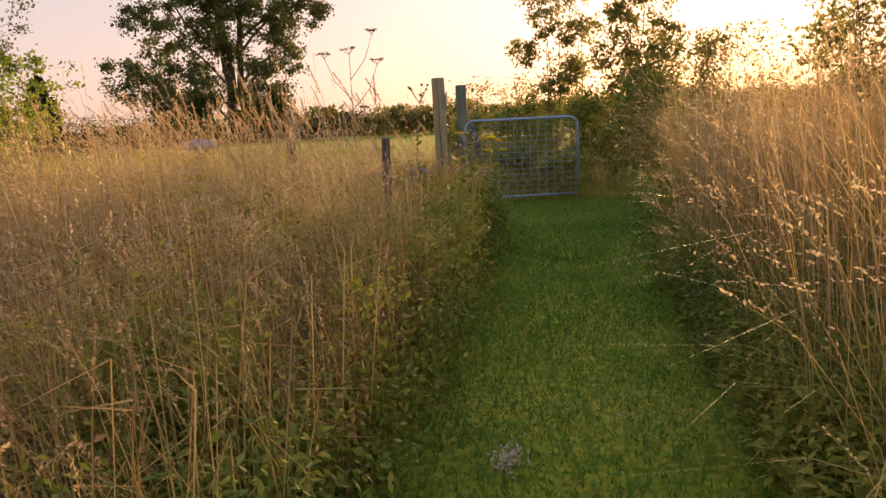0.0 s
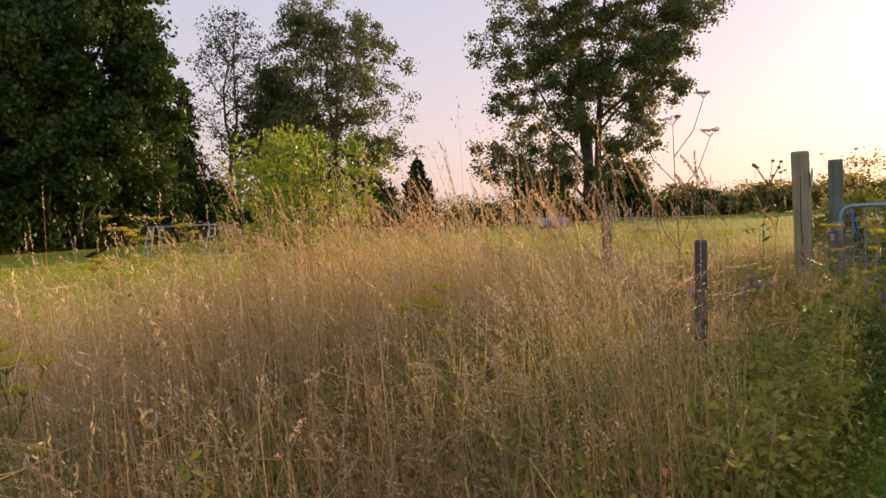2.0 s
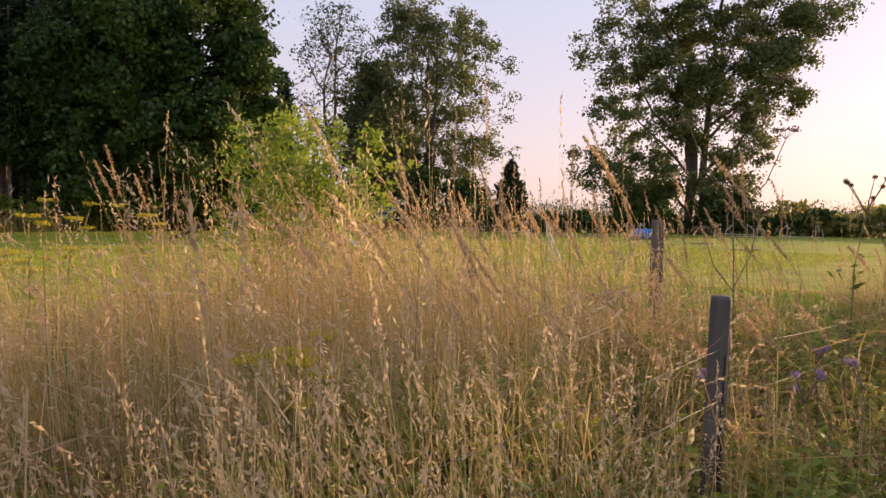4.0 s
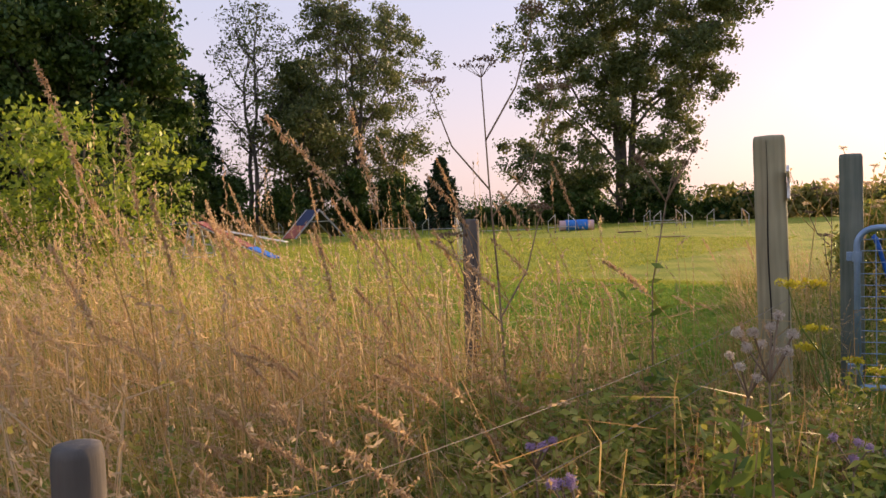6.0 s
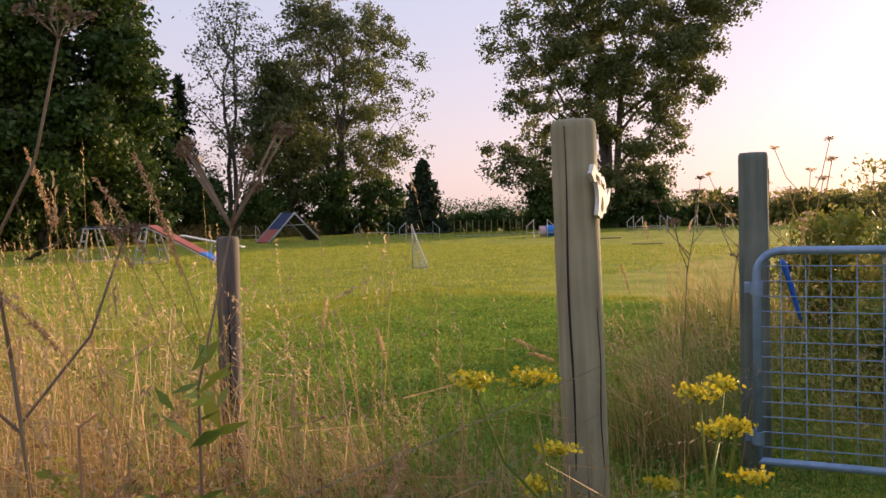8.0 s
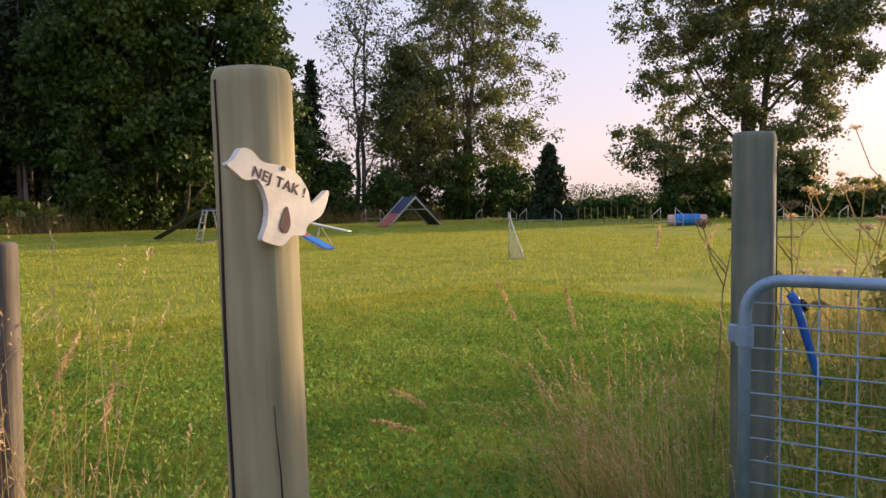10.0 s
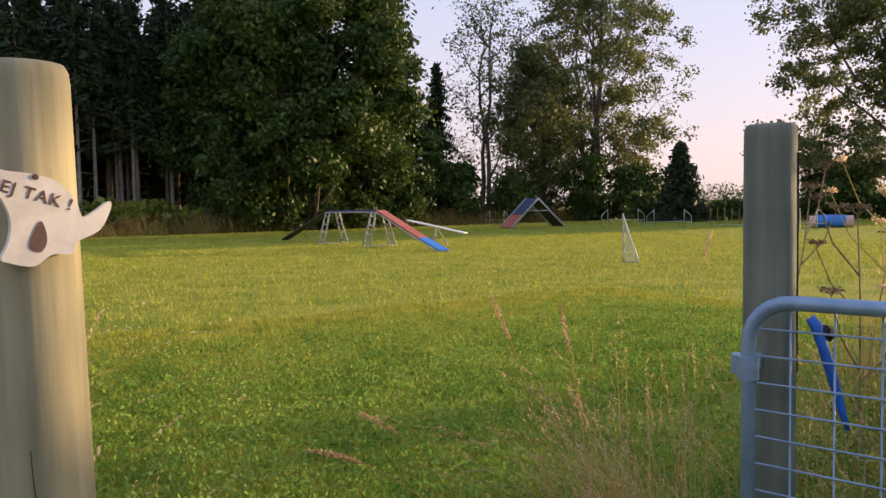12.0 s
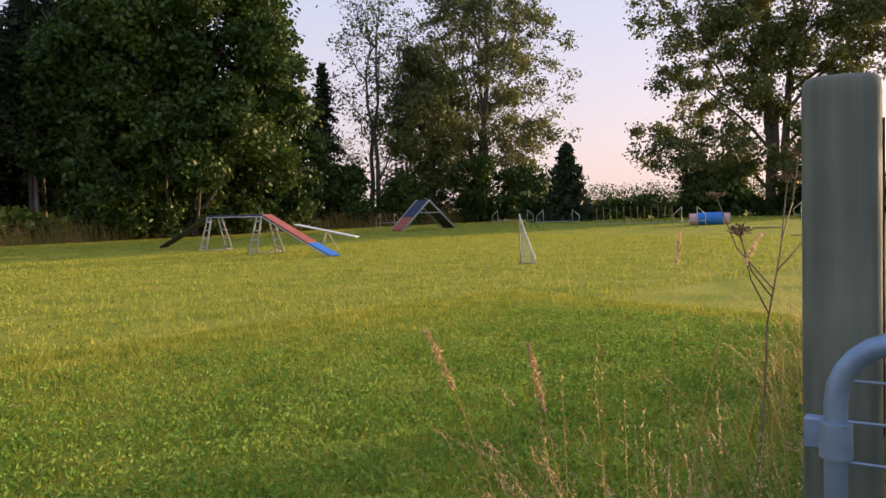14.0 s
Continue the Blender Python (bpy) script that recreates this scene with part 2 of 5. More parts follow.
def part(name, bm, material, parent, label="", m=None):
    me = bpy.data.meshes.new(name)
    bm.to_mesh(me)
    bm.free()
    me.materials.append(material)
    return child(name, me, parent, label, m)


def thing(name, loc, label, category, group="", kind="", rz=0.0):
    ob = new(name)
    ob.matrix_basis = pose(*loc, 0, 0, rz)
    ob.empty_display_size = 0.1
    return tagged(ob, label, category, group, kind)


def unit(a):
    return a / np.maximum(np.linalg.norm(a, axis=-1, keepdims=True), 1e-9)


def tubes(segs, sides=6):
    """Tapered tubes; each segment is (start, end, radius, end radius)."""
    A = np.array([s[0] for s in segs], float)
    B = np.array([s[1] for s in segs], float)
    ra = np.array([s[2] for s in segs])[:, None, None]
    rb = np.array([s[3] for s in segs])[:, None, None]
    d = unit(B - A)
    ref = np.where(np.abs(d[:, 2:3]) > 0.9, [[1.0, 0, 0]], [[0, 0, 1.0]])
    u = unit(np.cross(d, ref))
    v = np.cross(d, u)
    an = np.linspace(0, 2 * math.pi, sides, endpoint=False)
    ring = u[:, None] * np.cos(an)[None, :, None] + v[:, None] * np.sin(an)[None, :, None]
    V = np.concatenate([A[:, None] + ring * ra, B[:, None] + ring * rb], 1).reshape(-1, 3)
    i = np.arange(sides)
    j = (i + 1) % sides
    t = np.concatenate([np.stack([i, j, j + sides], 1), np.stack([i, j + sides, i + sides], 1)])
    k = np.arange(1, sides - 1)
    cap = np.stack([np.full(sides - 2, sides), sides + k, sides + k + 1], 1)
    t = np.concatenate([t, cap])
    T = (t[None] + (np.arange(len(segs)) * 2 * sides)[:, None, None]).reshape(-1, 3)
    return V, T


def sweep(pts, radii, sides=10):
    """One unbroken bent tube through the points."""
    P = np.array(pts, float)
    n = len(P)
    tg = unit(np.gradient(P, axis=0))
    u = unit(np.cross(tg[0], [0.3, 0.9, 0.31]))
    an = np.linspace(0, 2 * math.pi, sides, endpoint=False)
    V = []
    for k in range(n):
        u = unit(u - tg[k] * np.dot(u, tg[k]))
        v = np.cross(tg[k], u)
        V.append(P[k] + radii[k] * (np.cos(an)[:, None] * u + np.sin(an)[:, None] * v))
    V = np.concatenate(V)
    a = np.arange(sides)
    b = (a + 1) % sides
    q = np.concatenate([np.stack([a, b, b + sides], 1), np.stack([a, b + sides, a + sides], 1)])
    T = (q[None] + (np.arange(n - 1) * sides)[:, None, None]).reshape(-1, 3)
    k = np.arange(1, sides - 1)
    e = (n - 1) * sides
    return V, np.concatenate([T, np.stack([0 * k, k + 1, k], 1), np.stack([0 * k + e, e + k, e + k + 1], 1)])


def leaves(C, size, ratio=0.5, droop=0.0, r=rng):
    """A diamond-shaped leaf at each place."""
    n = len(C)
    a = r.normal(size=(n, 3))
    a[:, 2] -= droop
    a = unit(a)
    b = unit(np.cross(a, r.normal(size=(n, 3))))
    s = (size * r.uniform(0.6, 1.4, n))[:, None]
    V = np.stack([C - a * s * 0.5, C + b * s * ratio * 0.5, C + a * s * 0.5, C - b * s * ratio * 0.5], 1).reshape(-1, 3)
    o = np.arange(n)[:, None] * 4
    return V, np.concatenate([o + [0, 1, 2], o + [0, 2, 3]])


def merge(pairs):
    V, T, k = [], [], 0
    for v, t in pairs:
        V.append(v)
        T.append(t + k)
        k += len(v)
    return np.concatenate(V), np.concatenate(T)


def bends(P, H, bend, az, s):
    """Points at the fraction s up curved stalks."""
    s = s[None, :]
    off = (bend * H)[:, None] * s ** 1.6
    x = P[:, 0:1] + off * np.cos(az)[:, None]
    y = P[:, 1:2] + off * np.sin(az)[:, None]
    z = P[:, 2:3] + H[:, None] * s * (1 - 0.45 * bend[:, None] * s ** 2)
    return np.stack([x, y, z], -1)


def blades(P, H, W, bend, az, levels=(0, 0.45, 0.78, 1)):
    n, s = len(P), np.array(levels, float)
    c = bends(P, H, bend, az, s)
    fa = rng.uniform(0, 2 * math.pi, n)
    side = np.stack([np.cos(fa), np.sin(fa), np.zeros(n)], -1)[:, None]
    w = W[:, None, None] * np.array([1, 0.85, 0.55, 0.15] if len(s) == 4 else [1, 0.1])[None, :, None] * 0.5
    L = len(s)
    V = np.stack([c - side * w, c + side * w], 2).reshape(-1, 3)
    if L == 2:
        V = np.stack([c[:, 0] - side[:, 0] * w[:, 0], c[:, 0] + side[:, 0] * w[:, 0], c[:, 1]], 1).reshape(-1, 3)
        return V, np.arange(3 * n).reshape(-1, 3)
    t = []
    for i in range(L - 1):
        a = 2 * i
        t += [[a, a + 1, a + 3], [a, a + 3, a + 2]]
    return V, (np.array(t)[None] + (np.arange(n) * 2 * L)[:, None, None]).reshape(-1, 3)


def seed_heads(P, H, bend, az, k=9, length=0.13, fat=0.012):
    """Feathery spikelets along the tops of the stalks."""
    ln = length * rng.uniform(0.6, 1.7, len(H)) / H
    s = 1 - ln[:, None] * (1 - (np.arange(k) + 0.5) / k)[None]
    off = (bend * H)[:, None] * s ** 1.6
    C = np.stack([P[:, 0:1] + off * np.cos(az)[:, None], P[:, 1:2] + off * np.sin(az)[:, None],
                  P[:, 2:3] + H[:, None] * s * (1 - 0.45 * bend[:, None] * s ** 2)], -1)
    prof = np.sin(math.pi * (np.arange(k) + 0.8) / (k + 0.6))[None, :, None]
    loose = np.where(rng.uniform(size=len(H)) < 0.4, rng.uniform(2.5, 7.0, len(H)), 1.0)[:, None, None]
    C = C + rng.normal(size=C.shape) * fat * 0.45 * prof * loose
    n = C.shape[0] * k
    up = np.stack([bend * np.cos(az) * 1.6, bend * np.sin(az) * 1.6, 1 - bend], -1)[:, None] + rng.normal(size=C.shape) * 0.45
    a = unit(up).reshape(-1, 3)
    b = unit(np.cross(a, rng.normal(size=(n, 3))))
    C = C.reshape(-1, 3)
    la = (length / k * 1.6) * rng.uniform(0.7, 1.3, (n, 1))
    wb = fat * rng.uniform(0.6, 1.2, (n, 1))
    V = np.stack([C - a * la * .5, C + b * wb * .5, C + a * la * .5, C - b * wb * .5], 1).reshape(-1, 3)
    o = np.arange(n)[:, None] * 4
    return V, np.concatenate([o + [0, 1, 2], o + [0, 2, 3]])


def hum(x, y, f=1.0, p=0.0):
    """Smooth waves for patchy growth, about -1 to 1."""
    return (np.sin(x * 1.7 * f + p) * np.sin(y * 1.3 * f + 1.3 * p + 0.5) + 0.6 * np.sin(x * 3.9 * f + y * 2.7 * f + p) * 0.7 + 0.4 * np.sin(y * 5.1 * f - x * 4.3 * f + 2 * p)) / 1.8


def height(x, y):
    """The lie of the land: nearly level, a shallow swell far off."""
    d = np.hypot(x - 10, y - 15)
    far = np.clip((d - 75) / 400, 0, 1)
    return 0.004 * hum(np.asarray(x), np.asarray(y), 0.6) * np.clip(1 - d / 400, 0, 1) + far * 3.0 * (1 + 0.5 * np.sin(np.asarray(x) / 170) * np.cos(np.asarray(y) / 140))


# ---- ground ----
def build_ground():
    a = np.sinh(np.linspace(-5.6, 5.6, 181)) / np.sinh(5.6) * 2600
    X, Y = np.meshgrid(a + 2, a + 2)
    Z = height(X, Y)
    V = np.stack([X, Y, Z], -1).reshape(-1, 3)
    n = len(a)
    i = (np.arange(n - 1)[:, None] * n + np.arange(n - 1)[None]).ravel()
    T = np.concatenate([np.stack([i, i + 1, i + n + 1], 1), np.stack([i, i + n + 1, i + n], 1)])
    ob = new("ground", quick_mesh("ground", V, T, M_GROUND, True))
    tagged(ob, "mown yellow-green training field running out to stubble fields", "ground", kind="structure")


build_ground()


# ---- fence posts and wires ----
def make_post(name, loc, h, r, mat, label, crack=None, lean=(0, 0), group=""):
    root = thing(name, loc, label, "fence post", group)
    root.matrix_basis = pose(*loc, lean[0], lean[1], 0)
    bm = bmesh.new()
    n, rows = 28, []
    zs = [-0.25, 0, 0.05, h * 0.25, h * 0.5, h * 0.75, h - 0.03, h - 0.012, h - 0.002, h]
    rs = [1.02, 1.02, 1.015, 1.01, 1.0, 0.985, 0.98, 0.955, 0.88, 0.5]
    for z, k in zip(zs, rs):
        ring = []
        for i in range(n):
            a = 2 * math.pi * i / n
            w = 1 + 0.018 * math.sin(2 * a + loc[0]) + 0.010 * math.sin(5 * a + z * 3)
            ring.append(bm.verts.new((math.cos(a) * r * k * w, math.sin(a) * r * k * w, z)))
        rows.append(ring)
    for lo, hi in zip(rows, rows[1:]):
        for i in range(n):
            bm.faces.new((lo[i], lo[(i + 1) % n], hi[(i + 1) % n], hi[i]))
    bm.faces.new(rows[-1])
    for f in bm.faces:
        f.smooth = True
    part("shaft", bm, mat, root)
    for az, z0, z1, w in crack or ():
        bm = bmesh.new()
        left, right = [], []
        steps = 12
        for i in range(steps + 1):
            f = i / steps
            z = z0 + (z1 - z0) * f
            a = radians(az) + 0.05 * math.sin(f * 9 + az)
            ww = w * (0.25 + math.sin(math.pi * min(1, f * 1.15 + 0.02)) ** 0.6) if f < 0.97 else w * 0.2
            rr = r * 1.032
            left.append(bm.verts.new((math.cos(a - ww / r / 2) * rr, math.sin(a - ww / r / 2) * rr, z)))
            right.append(bm.verts.new((math.cos(a + ww / r / 2) * rr, math.sin(a + ww / r / 2) * rr, z)))
        for i in range(steps):
            bm.faces.new((left[i], right[i], right[i + 1], left[i + 1]))
        ex = bmesh.ops.extrude_face_region(bm, geom=bm.faces[:])
        for v in ex["geom"]:
            if isinstance(v, bmesh.types.BMVert):
                v.co.x *= 0.93
                v.co.y *= 0.93
        part("crack", bm, M_CRACK, root, "dark drying crack")
    return root


P1, P2 = (0.008, -0.018, 0.0), (1.8, 0.0, 0.0)
F1, F2, F3 = (-6.805, 0.02, 0.0), (-3.28, -0.13, 0.0), (-0.05, 1.66, 0.0)
make_post("gate_post", P1, 1.593, 0.070, M_POST, "tall round weathered timber gate post with drying cracks", [(-176, 0.55, 1.57, 0.005), (-105, 0.55, 1.03, 0.0025), (-150, 0.1, 0.6, 0.003)], (-0.65, -0.75), "gate posts")
# this post's shade is put into its wood colour
make_post("gate_post", P2, 1.58, 0.070, M_POST_SHADED, "tall round timber post carrying the gate hinges, shade in its colour", [(-60, 0.9, 1.5, 0.003)], group="gate posts")
make_post("fence_post", F1, 0.94, 0.037, M_POSTD, "short dark mossy fence post in tall grass", [(-110, 0.2, 0.8, 0.006)], (1, -1.2), "fence posts")
make_post("fence_post", F2, 1.06, 0.028, M_POSTD, "short dark rotten fence post in tall grass", [(-120, 0.1, 0.9, 0.014), (-70, 0.3, 1.0, 0.008)], (2, -1), "fence posts")
make_post("fence_post", F3, 1.255, 0.05, M_POSTD, "slim dark fence post between meadow and field", [(-130, 0.2, 1.1, 0.006)], (0, 1), "fence posts")
make_post("fence_post", (-12.2, 0.1, 0), 0.95, 0.055, M_POSTD, "short dark fence post in tall grass", None, (0, 1), "fence posts")


def wire(a, b, sag, name="fence_wire"):
    pts = []
    for i in range(9):
        f = i / 8
        p = Vector(a).lerp(Vector(b), f)
        p.z -= sag * 4 * f * (1 - f)
        pts.append(tuple(p))
    V, T = sweep(pts, [0.0011] * len(pts), 5)
    ob = new(name, quick_mesh(name, V, T, M_WIRE))
    tagged(ob, "thin slack steel wire strung between fence posts", "wire", "fence wires")


for hz in (0.45, 0.72, 0.86):
    wire((-12.2, 0.05, hz), (F1[0], -0.055, min(hz, 0.8)), 0.03)
    wire((F1[0], -0.055, min(hz, 0.8)), (F2[0], F2[1] - 0.05, hz + 0.06), 0.05)
    wire((F2[0], F2[1] - 0.05, hz + 0.06), (0, -0.077, hz), 0.04)


# ---- gate ----
def build_gate():
    hinge, length, az = (1.625, -0.06), 1.45, radians(-75)
    root = thing("field_gate", (hinge[0], hinge[1], 0), "open galvanised tube gate with welded wire mesh", "gate", rz=math.degrees(az))
    r, z0, z1, rad = 0.019, 0.13, 1.115, 0.11

    def arc(cx, cz, a0, a1):
        return [(cx + rad * math.cos(radians(a0 + (a1 - a0) * i / 6)), 0, cz + rad * math.sin(radians(a0 + (a1 - a0) * i / 6))) for i in range(7)]
    loop = [(0, 0, z0)] + arc(rad, z1 - rad, 180, 90) + arc(length - rad, z1 - rad, 90, 0) + [(length, 0, z0)]
    V, T = sweep(loop, [r] * len(loop), 14)
    V2, T2 = tubes([((0, 0, z0), (length, 0, z0), r, r)], 14)
    child("bottom_tube", quick_mesh("bottom_tube", V2, T2, M_GALV, True), root, "straight galvanised tube")
    child("tube_frame", quick_mesh("tube_frame", V, T, M_GALV, True), root, "rounded galvanised tube")
    top = lambda x: z1 - rad + math.sqrt(max(0, rad ** 2 - max(0, rad - x, x - (length - rad)) ** 2))
    n = int(length / 0.1)
    for i in range(1, n):
        x = i * length / n
        V, T = tubes([((x, 0.004, z0), (x, 0.004, top(x)), 0.0028, 0.0028)], 6)
        child("mesh_upright", quick_mesh("mesh_upright", V, T, M_GALV), root)
    m = 14
    for i in range(1, m):
        z = z0 + (z1 - z0) * i / m
        V, T = tubes([((0.0, -0.002, z), (length, -0.002, z), 0.0028, 0.0028)], 6)
        child("mesh_crosswire", quick_mesh("mesh_crosswire", V, T, M_GALV), root)
    for z in (0.94, 0.24):
        bm = bmesh.new()
        bmesh.ops.create_cone(bm, cap_ends=True, segments=20, radius1=0.027, radius2=0.027, depth=0.06, matrix=pose(0, 0, z))
        bmesh.ops.create_cube(bm, size=1, matrix=pose(-0.03, 0.035, z) @ Matrix.Diagonal((0.05, 0.03, 0.055, 1)))
        bmesh.ops.create_cube(bm, size=1, matrix=pose(-0.012, 0.075, z) @ Matrix.Diagonal((0.012, 0.10, 0.045, 1)))
        bmesh.ops.bevel(bm, geom=[e for e in bm.edges if e.calc_length() > 0.02], offset=0.003, segments=1, affect='EDGES')
        clamp = part("hinge_clamp", bm, M_GALV, root, "bolted steel hinge clamp")
        bm = bmesh.new()
        bmesh.ops.create_cone(bm, cap_ends=True, segments=6, radius1=0.010, radius2=0.010, depth=0.014, matrix=pose(-0.03, 0.015, z, 90, 0, 0))
        b = part("bolt", bm, M_GALV, clamp)
    # blue strap that holds the gate back, tied to the post
    strap = thing("blue_strap", (1.80, -0.10, 0), "blue rubber strap with black buckle tied to the gate", "strap")
    pts = [(0.0, -0.02, 1.06), (0.005, -0.035, 1.04), (0.008, -0.05, 0.99), (0.018, -0.065, 0.93), (0.03, -0.08, 0.86), (0.038, -0.09, 0.81), (0.045, -0.10, 0.77)]
    V, T = sweep(pts, [.014, .016, .014, .014, .012, .010, .006], 10)
    child("strap", quick_mesh("strap", V, T, M_BLUE, True), strap)
    bm = bmesh.new()
    bmesh.ops.create_cube(bm, size=1, matrix=pose(0.03, -0.05, 1.02, 0, 20, 10) @ Matrix.Diagonal((0.055, 0.03, 0.035, 1)))
    bmesh.ops.bevel(bm, geom=bm.edges[:], offset=0.008, segments=2, affect='EDGES')
    part("buckle", bm, M_BLACK, strap, "black plastic buckle")


build_gate()


# ---- sign on the gate post ----
def smooth_outline(pts, steps=5):
    out, n = [], len(pts)
    for i in range(n):
        p0, p1, p2, p3 = (Vector(pts[(i + k) % n]) for k in (-1, 0, 1, 2))
        for k in range(steps):
            t = k / steps
            out.append(0.5 * (2 * p1 + (p2 - p0) * t + (2 * p0 - 5 * p1 + 4 * p2 - p3) * t * t + (3 * p1 - p0 - 3 * p2 + p3) * t ** 3))
    return out


def plate(outline, thick):
    bm = bmesh.new()
    vs = [bm.verts.new((p[0], p[1], 0)) for p in outline]
    f = bm.faces.new(vs)
    ex = bmesh.ops.extrude_face_region(bm, geom=[f])
    for v in ex["geom"]:
        if isinstance(v, bmesh.types.BMVert):
            v.co.z += thick
    bmesh.ops.recalc_face_normals(bm, faces=bm.faces[:])
    bmesh.ops.triangulate(bm, faces=bm.faces[:])
    return bm


def build_sign():
    n_az = -78
    n = Vector((math.cos(radians(n_az)), math.sin(radians(n_az)), 0))
    rt = Vector((-n.y, n.x, 0))
    c = Vector((-0.012, 0, 1.377)) + n * 0.074 - rt * 0.012
    root = new("post_sign")
    root.matrix_basis = Matrix(((rt.x, 0, n.x, c.x), (rt.y, 0, n.y, c.y), (0, 1, 0, c.z), (0, 0, 0, 1))) @ Matrix.Diagonal((0.88, 0.84, 1, 1))
    tagged(root, "white wooden animal-shaped sign with brown lettering on post", "sign")
    shape = [(-0.13, 0.058), (-0.115, 0.067), (-0.098, 0.088), (-0.075, 0.086), (-0.05, 0.066), (-0.01, 0.060), (0.03, 0.048), (0.06, 0.015),
             (0.07, -0.014), (0.09, -0.006), (0.115, 0.012), (0.117, -0.002), (0.098, -0.038), (0.06, -0.058), (0.05, -0.078), (0.02, -0.078),
             (-0.008, -0.096), (-0.044, -0.088), (-0.055, -0.08), (-0.043, -0.052), (-0.04, -0.012), (-0.06, 0.03), (-0.09, 0.030), (-0.112, 0.044)]
    part("board", plate(smooth_outline(shape), 0.012), M_SIGN, root)
    drop = smooth_outline([(0.005, -0.020), (0.013, -0.052), (0.003, -0.072), (-0.012, -0.066), (-0.011, -0.048)])
    part("drop", plate(drop, 0.0135), M_LETTER, root, "dark brown painted drop")
    bm = bmesh.new()
    bmesh.ops.create_cone(bm, cap_ends=True, segments=12, radius1=0.0055, radius2=0.004, depth=0.004, matrix=pose(0.0, 0.054, 0.013))
    part("screw", bm, M_LETTER, root, "rusty screw head")
    cu = bpy.data.curves.new("lettering", 'FONT')
    cu.body = "NEJ TAK !"
    cu.size, cu.extrude, cu.offset = 0.0285, 0.0008, 0.0002
    cu.space_character = 1.12
    cu.align_x, cu.align_y = 'CENTER', 'CENTER'
    tmp = bpy.data.objects.new("tmp_text", cu)
    me = bpy.data.meshes.new_from_object(tmp)
    bpy.data.objects.remove(tmp)
    me.materials.append(M_LETTER)
    child("lettering", me, root, "brown capital lettering", pose(-0.010, 0.026, 0.0125, 0, 0, -18))


build_sign()


# ---- trees ----
def auto_lobes(r, H, spread, base, n, prof):
    out = []
    for i in range(n):
        u = (i + 0.5) / n
        env = spread * math.sin(math.pi * (0.2 + 0.7 * u)) ** prof
        az = i * 2.4 + r.uniform(-0.4, 0.4)
        off = env * 0.6 * r.uniform(0.55, 1.15)
        rad = env * 0.5 * r.uniform(0.75, 1.2)
        z = min(H * (base + (0.95 - base) * u), H - rad * 0.8)
        out.append((math.cos(az) * off, math.sin(az) * off, max(z, rad * 0.5), rad, rad * r.uniform(0.75, 1.05)))
    return out


